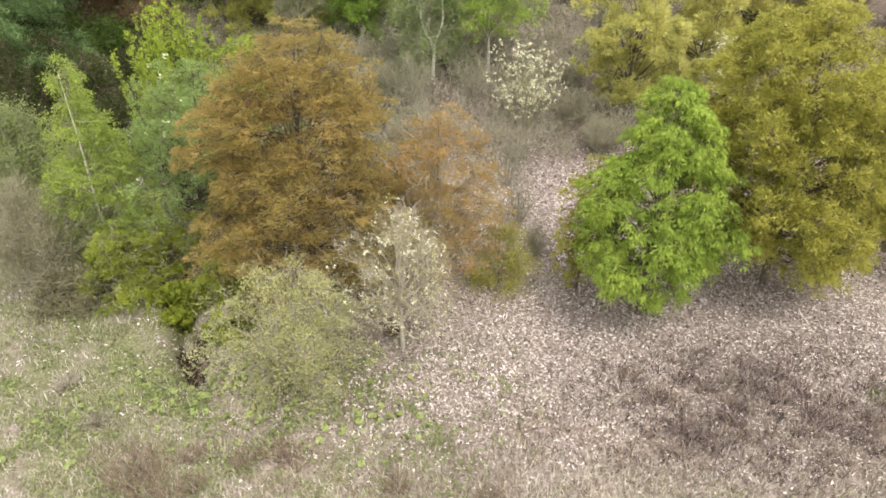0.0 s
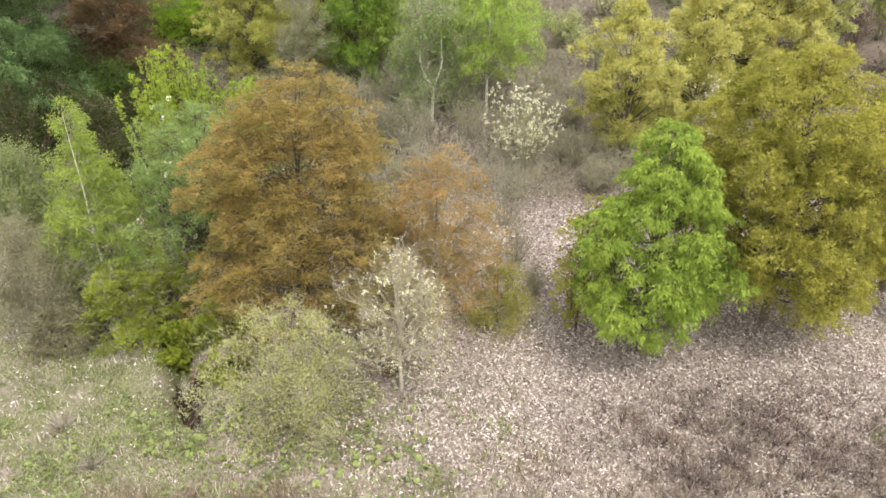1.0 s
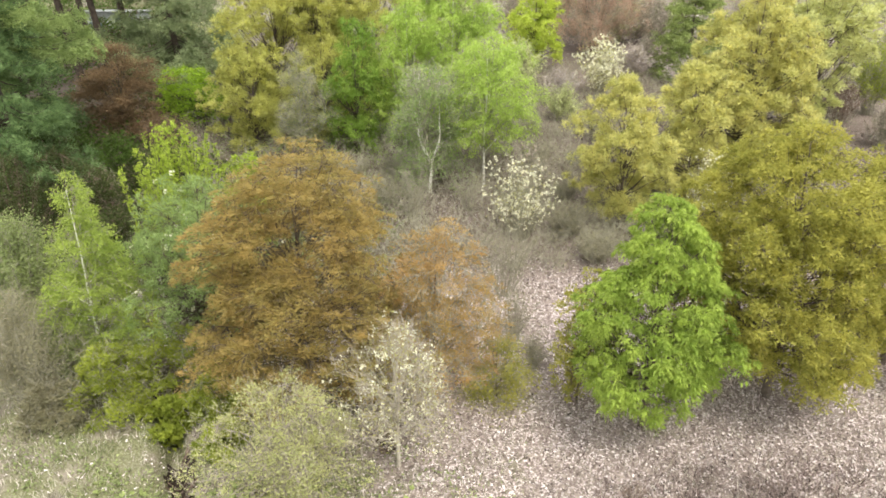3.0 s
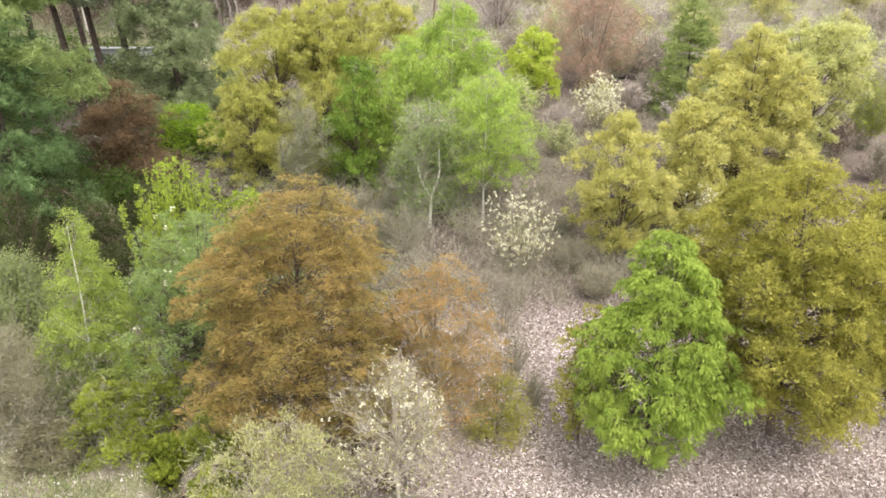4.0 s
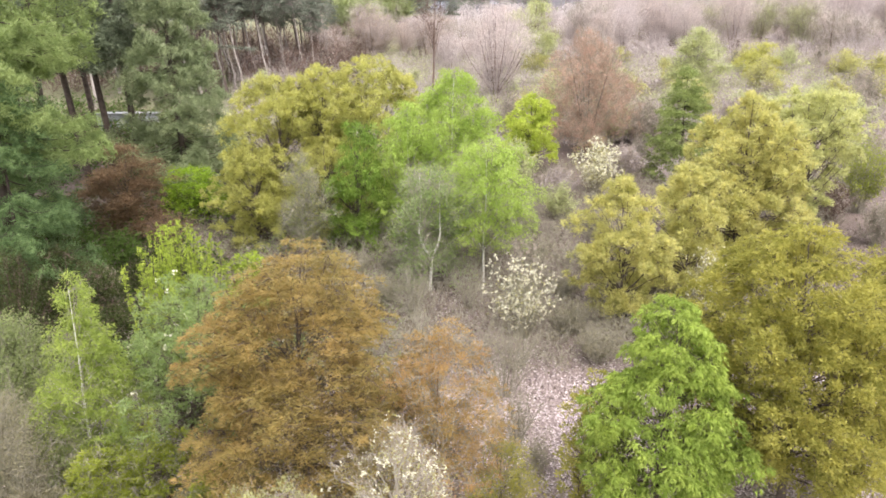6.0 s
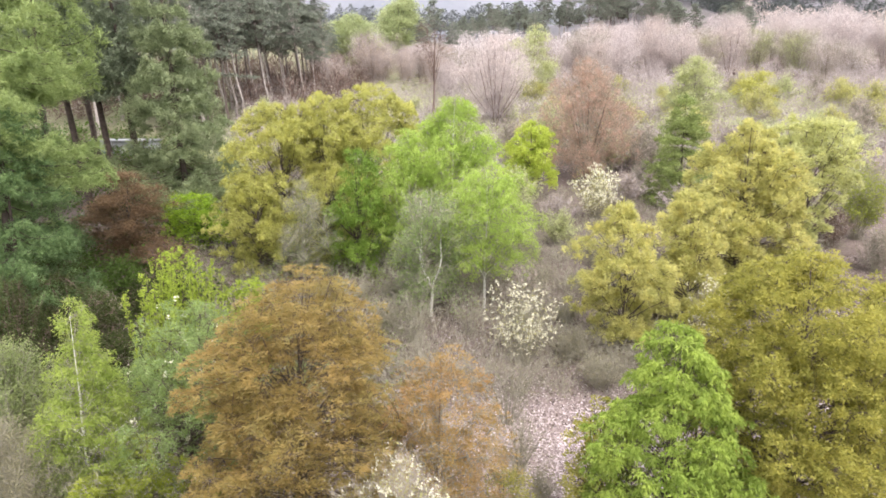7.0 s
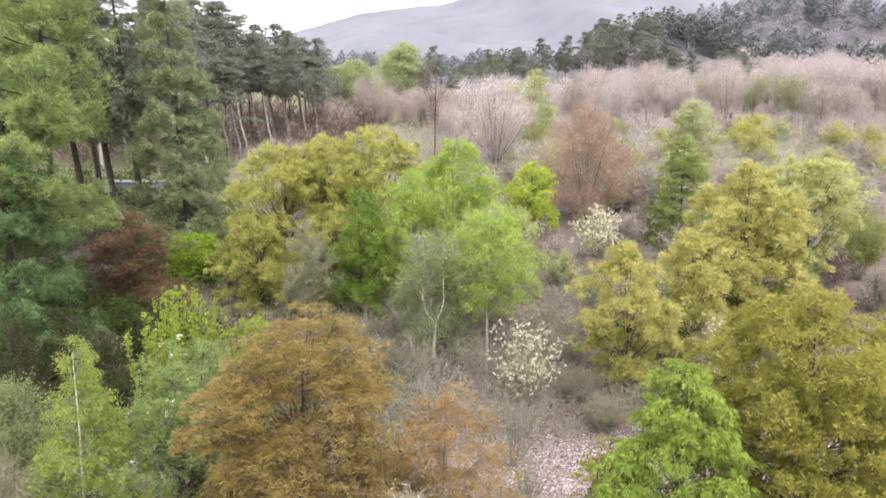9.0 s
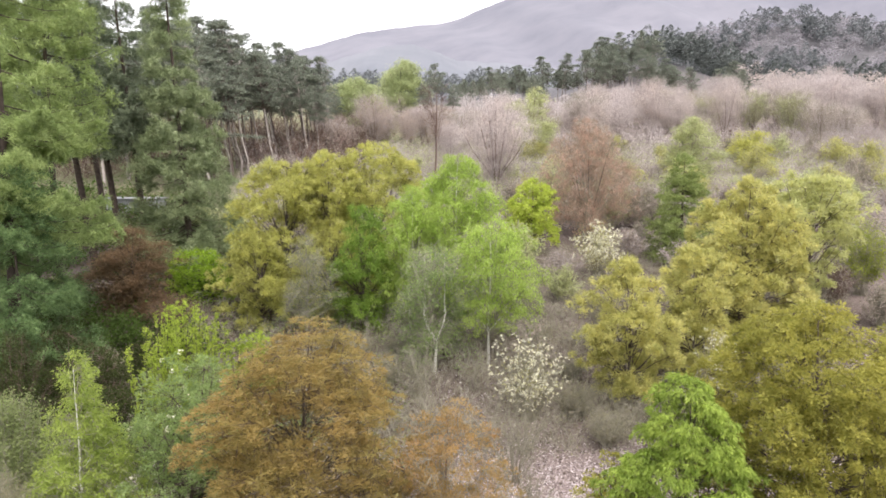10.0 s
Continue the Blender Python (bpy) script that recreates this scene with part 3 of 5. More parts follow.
    bump.inputs["Strength"].default_value, bump.inputs["Distance"].default_value = 0.8, 0.06
    l.new(noise_of(n, l, 14.0, 6, 0.7), bump.inputs["Height"])
    l.new(bump.outputs[0], b.inputs["Normal"])
    return m


def build_ground():
    gx = np.concatenate([np.linspace(-3000, -300, 14)[:-1], np.linspace(-300, -30, 40)[:-1], np.linspace(-30, -11.6, 47), np.linspace(-11.5, -5.5, 61), np.linspace(-5.2, 30, 89), np.linspace(30, 300, 40)[1:], np.linspace(300, 3000, 14)[1:]])
    gy = np.concatenate([np.linspace(-800, -20, 14)[:-1], np.linspace(-20, 5, 20)[:-1], np.linspace(5, 13, 21), np.linspace(13.1, 21.5, 71), np.linspace(21.8, 50, 72), np.linspace(50, 500, 80)[1:], np.linspace(500, 3000, 16)[1:]])
    X, Y = np.meshgrid(gx, gy)
    Z = ground_z(X, Y)
    nx, ny = len(gx), len(gy)
    i = (np.arange(ny - 1)[:, None] * nx + np.arange(nx - 1)[None]).ravel()
    me = mesh_of("ground", np.stack([X, Y, Z], -1).reshape(-1, 3), np.stack([i, i + 1, i + nx + 1, i + nx], 1), ground_material())
    me.polygons.foreach_set("use_smooth", np.ones(len(me.polygons), bool))
    tagged(new("ground", me), "sloping meadow strewn with dry leaves and patchy grass", "ground", kind="structure")


build_ground()


def scatter(name, label, category, n, x0, x1, y0, y1, size, material, seed, aspect=0.6, up=0.75, lift=0.05, keep=None, drop=0.0):
    rng = np.random.default_rng(seed)
    x, y = rng.uniform(x0, x1, n), rng.uniform(y0, y1, n)
    if keep is not None:
        k = keep(x, y, rng)
        x, y = x[k], y[k]
    C = np.stack([x, y, ground_z(x, y) + lift * rng.uniform(0.2, 1.5, len(x))], 1)
    return tagged(new(name, mesh_of(name, *leaves(C, size, rng, aspect, up, drop), material)), label, category, kind="stuff")


def blades(name, label, category, n, x0, x1, y0, y1, height, material, seed, keep=None, width=0.02, lean=0.5):
    """Grass blades and dead stalks: thin leaning strips."""
    rng = np.random.default_rng(seed)
    x, y = rng.uniform(x0, x1, n), rng.uniform(y0, y1, n)
    if keep is not None:
        k = keep(x, y, rng)
        x, y = x[k], y[k]
    N = len(x)
    b = np.stack([x, y, ground_z(x, y) - 0.02], 1)
    a = rng.uniform(0, 6.283, N)
    h = height * rng.uniform(0.4, 1.3, N)
    ln = lean * rng.uniform(0.3, 1.6, N) * h
    tip = b + np.stack([np.cos(a) * ln, np.sin(a) * ln, h], 1)
    w = np.stack([-np.sin(a), np.cos(a), 0 * a], 1) * width * rng.uniform(0.6, 1.4, (N, 1))
    v = np.stack([b - w, b + w, tip], 1).reshape(-1, 3)
    f = np.arange(3 * N).reshape(-1, 3)
    return tagged(new(name, mesh_of(name, v, f, material)), label, category, kind="stuff")


def patch(x, y, k=0.5, ph=0.0):
    return np.sin(x * k + ph + np.sin(y * k * 0.8)) * np.sin(y * k * 1.3 + ph * 2 + np.sin(x * k * 0.7))


M_LITTER = litter_material("dry_leaf_litter", [(0.0, (0.05, 0.035, 0.035)), (0.2, (0.27, 0.21, 0.205)), (0.38, (0.63, 0.53, 0.535)), (0.85, (0.86, 0.755, 0.765)), (1.0, (0.94, 0.88, 0.87))], 0.6, 0.76)
M_FARLITTER = litter_material("dull_leaf_litter", [(0.0, (0.12, 0.095, 0.085)), (0.5, (0.4, 0.35, 0.31)), (1.0, (0.62, 0.56, 0.5))], 0.2, 0.8)
M_MOULD = litter_material("old_leaf_mould", [(0.0, (0.04, 0.03, 0.026)), (0.4, (0.19, 0.145, 0.125)), (0.75, (0.34, 0.275, 0.25)), (1.0, (0.6, 0.52, 0.49))], 0.4, 0.6)
M_STRAW = litter_material("dry_straw", [(0.0, (0.15, 0.12, 0.09)), (0.5, (0.44, 0.39, 0.325)), (1.0, (0.74, 0.68, 0.6))])
M_GRASS = litter_material("spring_grass", [(0.0, (0.1, 0.125, 0.05)), (0.5, (0.24, 0.27, 0.12)), (1.0, (0.42, 0.435, 0.24))])
M_HERB = leaf_material("butterbur_leaf", (0.41, 0.47, 0.2), (0.25, 0.31, 0.115), (0.54, 0.58, 0.30), 0.42)
M_MEADOWHERB = leaf_material("meadow_herb_leaf", (0.34, 0.385, 0.18), (0.22, 0.265, 0.12), (0.48, 0.5, 0.28), 0.42)
M_DEADGRASS = litter_material("brown_dead_grass", [(0.0, (0.17, 0.12, 0.09)), (0.5, (0.33, 0.25, 0.19)), (1.0, (0.52, 0.43, 0.34))])
M_BRUSH = litter_material("dead_brown_brush", [(0.0, (0.035, 0.022, 0.022)), (0.5, (0.2, 0.145, 0.138)), (1.0, (0.5, 0.41, 0.38))])

WEST = lambda x: np.clip((1.0 - x) / 9.0, 0, 1)
scatter("leaf_litter", "dry pinkish-grey fallen leaves on the slope", "leaf litter", 300000, -24, 30, 9, 40, 0.1, M_LITTER, 11, aspect=0.5,
        keep=lambda x, y, r: r.uniform(0, 1, len(x)) < (1.0 - 0.93 * WEST(x) * (y < 20)) * np.clip((y - 10.2 + 0.8 * patch(x, y, 1.1)) / 3, 0.05, 1) * np.clip((31 - y + 3 * patch(x, y, 0.7)) / 6, 0.12, 1))
scatter("leaf_mould", "older brown leaf mould under the trees", "leaf litter", 80000, -24, 34, 25, 52, 0.15, M_MOULD, 111, aspect=0.5,
        keep=lambda x, y, r: r.uniform(0, 1, len(x)) < np.clip((y - 25 + 3 * patch(x, y, 0.7)) / 5, 0, 1))
scatter("far_leaf_litter", "dry fallen leaves between the trees", "leaf litter", 36000, -45, 85, 45, 130, 0.16, M_FARLITTER, 12)
blades("dry_grass", "pale dry grass lying over the meadow", "dry grass", 230000, -18, 18, 6, 19, 0.2, M_STRAW, 13, width=0.012, lean=0.9,
       keep=lambda x, y, r: r.uniform(0, 1, len(x)) < (0.25 + 0.75 * np.clip((14 - y) / 5, 0, 1) * (0.6 + 0.4 * patch(x, y, 0.6))) * (1 - 0.35 * WEST(x)))
blades("green_grass", "short fresh grass in patches", "grass", 230000, -20, 16, 6, 21, 0.15, M_GRASS, 14, width=0.015, lean=0.8,
       keep=lambda x, y, r: r.uniform(0, 1, len(x)) < (WEST(x - 2) + 0.5 * np.clip((11.5 - y) / 2, 0, 1)) * np.clip(0.4 + 0.5 * patch(x, y, 0.9, 1) + 0.4 * patch(x, y, 2.7, 3), 0.04, 1))
blades("dead_brush", "tangled brown dead brush on the slope", "brush", 170000, 1, 17, 9.5, 17, 0.3, M_BRUSH, 15, width=0.013, lean=1.1,
       keep=lambda x, y, r: r.uniform(0, 1, len(x)) < np.exp(-((x - 9.4) / 4.2) ** 2 - ((y - 13.0) / 1.9) ** 2) * np.clip(0.15 + 0.5 * patch(x, y, 1.5) + 0.9 * patch(x, y, 4.3, 2) + 1.1 * patch(x, y, 9.1, 4), 0.03, 1))


blades("dead_grass", "upright mauve-brown dead grass in clumps", "dead grass", 130000, -13, 16, 7.5, 14.5, 0.3, M_DEADGRASS, 18, width=0.011, lean=0.55,
       keep=lambda x, y, r: r.uniform(0, 1, len(x)) < np.clip(np.exp(-((x + 6.5) / 3.6) ** 2 - ((y - 10.6) / 0.9) ** 2) + 0.35 * np.exp(-((y - 11.5) / 2.0) ** 2) * (x > -3), 0.02, 1) * np.clip(0.35 + 0.6 * patch(x, y, 1.3, 1) + 0.7 * patch(x, y, 3.1, 2), 0.02, 1))
blades("edge_grass", "short green grass through the dry stalks", "grass", 60000, -14, 16, 7.0, 10.8, 0.16, M_GRASS, 19, width=0.013, lean=0.7,
       keep=lambda x, y, r: r.uniform(0, 1, len(x)) < np.clip((10.9 - y) / 2.5, 0, 1) * np.clip(0.3 + 0.7 * patch(x, y, 1.7, 3), 0.03, 1))
scatter("meadow_herbs", "small fresh green herbs through the dry grass", "herbs", 60000, -15, 4, 8.5, 16.5, 0.1, M_MEADOWHERB, 16, aspect=0.85, up=0.55, lift=0.1,
        keep=lambda x, y, r: r.uniform(0, 1, len(x)) < np.clip(0.12 + 0.5 * patch(x, y, 1.1, 2) + 0.5 * patch(x, y, 2.9, 5), 0.01, 1) * np.clip((3 - x) / 4, 0, 1) * np.exp(-((y - 12.8) / 2.4) ** 2))


def butterbur(seed, n, cx, cy, sx, sy):
    rng = np.random.default_rng(seed)
    bed = empty_at("butterbur_patch", cx, cy, "bed of round pale green butterbur leaves", "herb")
    k = 11
    a = np.linspace(0.35, 2 * np.pi - 0.35, k)
    rim = np.stack([np.cos(a) * (1 + 0.06 * np.cos(5 * a)), np.sin(a), 0.10 + 0.05 * np.cos(3 * a)], 1)
    v = np.concatenate([[[0, 0, 0]], rim * 0.5, [[0.02, 0, -0.9]]])
    f = np.array([[0, i, i + 1] for i in range(1, k)] + [[0, 1, k + 1], [0, k + 1, 2]])
    me = mesh_of("leaf", v, f, M_HERB)
    for _ in range(n):
        x, y = rng.normal(cx, sx), rng.normal(cy, sy)
        s = 0.08 + 0.17 * rng.uniform(0, 1) ** 2
        ob = part("leaf", me, bed)
        zz = float(ground_z(x, y)) - bed.location.z + s * rng.uniform(0.45, 0.75)
        ob.matrix_basis = pose(x - cx, y - cy, zz, rng.normal() * 22, rng.normal() * 22, rng.uniform(0, 360)) @ Matrix.Diagonal((s, s, s, 1))


# ---- the trees and shrubs of the clearing ----
make_tree("maple_tree", "round bronze-orange maple in young leaf", "tree", -4.85, 18.7, 9.5, 3.85, 21, M_ORANGE, M_BARK, "ovoid", 0.05, (0.5, -0.2),
          clumps=2100, per=88, size=0.1, spread=0.38, up=0.6, tilt=0.3, tuft=(0.2, 0.55, 0.05), trunk_r=0.11, rough=0.12, haze=2600, haze_len=0.6, split=14, hollow=0.12, twig_r=0.011, boughs=190, bsize=0.25, bflat=0.4,
          forkup=(0.6, 0.9), aspect=0.32)
make_tree("maple_tree", "bright green young maple with layered leaves", "tree", 6.75, 17.2, 8.3, 2.65, 22, M_GREEN, M_BARK, "spire", 0.17, (0.0, -0.2),
          clumps=1050, per=70, size=0.125, spread=0.29, up=0.1, tilt=0.5, drop=0.75, tuft=(0.5, 0.7, -0.15), trunk_r=0.11, split=10, hollow=0.35, twig_r=0.01, boughs=150, bsize=0.21, bflat=0.6, rough=0.12, forkup=(0.66, 0.92), aspect=0.42)
make_tree("oak_tree", "broad oak in olive-yellow young leaf", "tree", 11.5, 18.7, 9.8, 4.0, 23, M_OAK, M_BARK, "round", 0.13, (-0.3, 0),
          clumps=2300, per=64, size=0.108, spread=0.31, up=0.3, tilt=0.15, drop=0.2, tuft=(0.7, 0.5, 0.25), trunk_r=0.14, split=14, twig_r=0.01, boughs=230, bsize=0.18, bflat=0.8, hollow=0.3, rough=0.13, forkup=(0.6, 0.9), aspect=0.5)
make_tree("oak_tree", "olive-brown oak at the edge of the clearing", "tree", 16.9, 20.8, 8.6, 3.0, 24, M_OAK, M_BARK, "dome", 0.1, (-0.5, 0),
          clumps=800, per=70, size=0.13, spread=0.32, up=0.3, tuft=(0.7, 0.5, 0.25), trunk_r=0.14, split=6, twig_r=0.01, boughs=80, bsize=0.24, bflat=0.7, tilt=0.15, aspect=0.4, drop=0.2)
make_tree("sapling", "thin sapling with sparse olive leaves", "tree", 4.8, 18.6, 5.4, 1.1, 25, M_OAK, M_BARK, "column", 0.06, (0.2, 0),
          clumps=150, per=45, size=0.09, spread=0.25, tuft=(0.6, 0.4, 0.2), trunk_r=0.05, split=5, boughs=26, bsize=0.5)
make_tree("young_tree", "small olive-gold tree with open crown", "tree", 9.4, 32.6, 8.0, 2.6, 26, M_GOLD, M_BARK, "column", 0.05, (0, 0),
          clumps=520, per=72, size=0.15, spread=0.36, tilt=0.1, tuft=(0.7, 0.4, 0.3), trunk_r=0.09, split=8, twig_r=0.014, boughs=60, bsize=0.26, hollow=0.3, bflat=0.7, rough=0.2, up=0.3, aspect=0.42)
make_tree("young_tree", "green-gold young tree behind the oak", "tree", 14.0, 36.0, 7.8, 2.8, 126, M_GOLD, M_BARK, "dome", 0.04, (0, 0),
          clumps=520, per=72, size=0.16, spread=0.36, tilt=0.1, tuft=(0.7, 0.4, 0.3), trunk_r=0.09, split=8, twig_r=0.014, boughs=56, bsize=0.26, hollow=0.3, bflat=0.7, rough=0.2, up=0.3, aspect=0.42)
make_tree("oak_tree", "golden yellow oak in young leaf", "tree", 19.2, 42.0, 11.2, 4.6, 27, M_GOLD, M_BARK, "maple", 0.04, (0.3, 0),
          clumps=1350, per=70, size=0.18, spread=0.4, tilt=0.1, tuft=(0.7, 0.4, 0.3), trunk_r=0.17, split=10, twig_r=0.016, boughs=150, bsize=0.2, hollow=0.3, bflat=0.8, rough=0.2, up=0.3, aspect=0.42)
make_tree("oak_tree", "pale yellow-green oak with thin open crown", "tree", 26.0, 47.0, 10.8, 4.0, 127, M_YGBUD, M_BARK, "vase", 0.08, (0.3, 0),
          clumps=560, per=80, size=0.16, spread=0.4, tilt=0.1, tuft=(0.7, 0.4, 0.3), trunk_r=0.15, split=8, twig_r=0.016, boughs=80, bsize=0.22, hollow=0.3, bflat=0.7, rough=0.2, up=0.3)
make_tree("young_tree", "small tree with reddish-orange young leaves", "tree", -0.2, 18.9, 6.6, 2.5, 28, M_RED, M_TWIGBROWN, "round", 0.06, (0, 0),
          clumps=620, per=60, size=0.08, spread=0.32, tuft=(0.5, 0.4, 0.3), trunk_r=0.06, haze=2800, haze_len=0.6, split=6, twig=M_TWIG, boughs=60, bflat=0.7, aspect=0.4)
make_tree("magnolia", "small magnolia in white blossom on bare twigs", "tree", -1.3, 15.6, 5.1, 1.95, 29, M_PALE, M_MAGNOLIABARK, "round", 0.24, (0, 0), clumps=230, per=14, size=0.06,
          spread=0.25, flat=0.8, trunk_r=0.07, hollow=0.2, haze=2300, haze_len=0.5, haze_w=0.007, haze_up=1.0, blossom=M_BLOSSOM, bloom_n=260, bloom_size=0.08, split=14, boughs=36, bflat=0.9, twig=M_MAGNOLIABARK, wobble=0.035)
make_tree("budding_shrub", "pale yellow-green budding shrub", "shrub", -4.5, 13.8, 4.4, 2.4, 30, M_BUDSHRUB, M_BARKPALE, "dome", 0.03, (0.25, 0), clumps=560, per=36, size=0.065,
          spread=0.32, tuft=(0.7, 0.3, 0.4), trunk_r=0.06, hollow=0.2, haze=2000, haze_len=0.5, haze_w=0.007, haze_up=0.9, split=8, boughs=70, bsize=0.26, bflat=1.0, rough=0.26, twig=M_BARKPALE)
make_tree("birch_tree", "slim birch with white trunk and yellow-green leaves", "tree", -12.5, 20.0, 7.7, 2.05, 31, M_SLIM, M_BIRCHBARK, "cone", 0.1, (-0.1, 0),
          clumps=640, per=70, size=0.1, spread=0.32, drop=0.45, up=0.2, tuft=(0.9, 0.4, 0.1), tilt=0.3, trunk_r=0.066, haze=700, twig=M_TWIG, split=6, boughs=80, bflat=1.0, bsize=0.3, back=0.42, forkup=(0.7, 0.92), aspect=0.36, wobble=0.014)
make_tree("willow_shrub", "grey-green willow in silvery small leaf", "tree", -9.9, 22.4, 6.6, 3.5, 32, M_GREY, M_BARK, "dome", 0.04, (0.9, 0),
          clumps=860, per=70, size=0.105, spread=0.32, up=0.3, tuft=(0.9, 0.3, 0.3), trunk_r=0.1, bloom_n=60, blossom=M_BLOSSOM, split=6, boughs=60, bflat=0.9, aspect=0.3)
make_shrub("poplar_sapling", "bright yellow-green upright shoots of a young poplar", "tree", -10.9, 25.6, 7.9, 2.9, 33, M_BARK, M_SHOOT, stems=84, haze=5200, leaf_n=44000, size=0.085, profile="column",
           haze_len=0.17, up=0.2, jitter=0.035, stem_r=0.02, foot=0.85)
make_tree("young_tree", "small round yellow-green tree behind the orange maple", "tree", -8.7, 27.0, 6.6, 1.15, 139, M_SHOOT, M_BARK, "round", 0.3, (0.2, 0),
          clumps=150, per=60, size=0.11, spread=0.3, tuft=(0.8, 0.4, 0.2), trunk_r=0.07, split=4, boughs=26, bsize=0.4, bflat=0.8)
make_shrub("bare_shrub", "grey-brown budding shrub with dense twigs", "shrub", -14.3, 18.4, 4.3, 2.6, 34, M_TWIG, M_GREYBUD, stems=90, haze=5000, leaf_n=26000, size=0.055, profile="dome", haze_len=0.5)
make_shrub("bare_shrub", "olive-grey budding shrub with dense twigs", "shrub", -16.8, 23.0, 4.8, 2.8, 134, M_TWIG, M_GROVE, stems=80, haze=3500, leaf_n=24000, size=0.085, profile="dome")
# leaf colour here includes the shade below the larches
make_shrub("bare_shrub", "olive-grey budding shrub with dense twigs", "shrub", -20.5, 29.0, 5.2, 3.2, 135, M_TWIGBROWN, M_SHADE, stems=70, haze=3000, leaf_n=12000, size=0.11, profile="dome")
for sx, sy, hh, rr, sd, mt, lb in [(-11.1, 17.9, 2.7, 1.4, 35, M_BUSH, "leafy mid-green rounded bush"), (-10.2, 19.3, 3.9, 1.8, 36, M_BUSH, "leafy yellow-green bush under the birch"),
                                   (-12.9, 17.2, 1.7, 1.1, 136, M_GREYBUD, "low grey-olive bush at the meadow's edge"), (-7.1, 17.2, 2.6, 1.2, 137, M_BUSH, "leafy bush beneath the orange maple"),
                                   (-13.2, 19.4, 3.0, 1.4, 138, M_GROVE, "low grey-green bush at the birch's foot")]:
    make_tree("bush", lb, "bush", sx, sy, hh, rr, sd, mt, M_BARK, "dome", 0.0, (0, 0), clumps=230, per=48, size=0.09, spread=0.26, tuft=(0.7, 0.5, 0.3), trunk_r=0.05, boughs=26, bsize=0.36, bflat=0.7, split=4, haze=900, haze_len=0.4,
              twig=M_TWIG)
make_tree("bush", "leafy green bush beside the gully", "bush", -9.1, 17.6, 1.6, 1.1, 37, M_BUSH, M_BARK, "dome", 0.0, (0, 0),
          clumps=150, per=34, size=0.16, spread=0.3, tuft=(0.6, 0.4, 0.4), aspect=0.85, trunk_r=0.04, split=4, boughs=26, bsize=0.4)
make_tree("bush", "low leafy bush on the gully's bank", "bush", -7.0, 15.9, 0.8, 0.7, 237, M_BUSH, M_BARK, "dome", 0.0, (0, 0),
          clumps=60, per=26, size=0.16, spread=0.25, tuft=(0.6, 0.4, 0.4), aspect=0.9, trunk_r=0.03, split=3, boughs=16, bsize=0.4)
butterbur(41, 250, -6.0, 13.5, 1.8, 0.6)
butterbur(42, 40, -9.0, 11.8, 2.2, 0.8)
butterbur(43, 80, -2.2, 13.0, 1.6, 0.9)
butterbur(44, 50, -4.6, 12.0, 2.6, 0.6)

# soil colour taken almost to black, the inside of a hole painted in
M_SOIL = bark_material("shade_dark_soil", (0.018, 0.013, 0.010), (0.07, 0.05, 0.04), 5.0)
M_ROOT = bark_material("brown_roots", (0.10, 0.07, 0.055), (0.27, 0.20, 0.165), 9.0)


def eroded_bank(x, y, seed, length, turn):
    """A hollow with bared roots; its soil sheet is blackened for the hole's shade."""
    rng = np.random.default_rng(seed)
    ob = empty_at("eroded_bank", x, y, "dark soil hollow with bared roots", "bank")
    c, d = math.cos(turn), math.sin(turn)
    n, k = 15, 9
    u, v = np.meshgrid(np.linspace(-1, 1, n), np.linspace(-1, 1, k))
    wide = 0.42 * np.sqrt(np.clip(1.02 - u ** 2, 0, 1)) + 0.03 + 0.05 * np.sin(u * 7 + seed)
    px, py = u * length * c - v * wide * d, u * length * d + v * wide * c
    pz = ground_z(px + x, py + y) - ob.location.z + 0.05 * rng.normal(size=u.shape) + 0.13 - 0.06 * (1 - v ** 2)
    q = (np.arange(k - 1)[:, None] * n + np.arange(n - 1)[None]).ravel()
    part("soil", mesh_of("soil", np.stack([px, py, pz], -1).reshape(-1, 3), np.stack([q, q + 1, q + n + 1, q + n], 1), M_SOIL), ob)
    for _ in range(11):
        a, e = rng.uniform(-1, 1) * length, rng.choice([-1, 1])
        st = np.array([a * c - e * 0.38 * d, a * d + e * 0.38 * c, 0])
        en = st + np.array([rng.normal() * 0.25 + d * e * 0.4, rng.normal() * 0.25 - c * e * 0.4, 0])
        t = np.linspace(0, 1, 6)[:, None]
        line = st * (1 - t) + en * t + rng.normal(size=(6, 3)) * 0.04
        line[:, 2] = ground_z(line[:, 0] + x, line[:, 1] + y) - ob.location.z + 0.10 + 0.10 * np.sin(np.pi * t[:, 0])
        part("root", mesh_of("root", *tubes(line[None], np.linspace(0.028, 0.008, 6)[None], 5), M_ROOT), ob)


# two along the gully, one dark hole beside the magnolia
eroded_bank(-8.1, 15.3, 171, 1.05, 2.05)
eroded_bank(-9.9, 19.0, 172, 0.6, 2.1)
eroded_bank(-1.75, 16.4, 173, 0.3, 0.4)


def tussock(x, y, seed, label, mat, h=0.24, r=0.38, n=420):
    rng = np.random.default_rng(seed)
    ob = empty_at("grass_tussock", x, y, label, "grass tussock")
    a, q = rng.uniform(0, 6.283, n), np.sqrt(rng.uniform(0, 1, n)) * r
    st = np.stack([q * np.cos(a) * 0.6, q * np.sin(a) * 0.6, np.full(n, -0.04)], 1)
    en = np.stack([q * np.cos(a) * 1.5, q * np.sin(a) * 1.5, h * rng.uniform(0.4, 1.2, n)], 1) + rng.normal(size=(n, 3)) * 0.05
    tagged(part("tuft", mesh_of("tuft", *strips(st, en, 0.011, rng), mat), ob), kind="stuff")


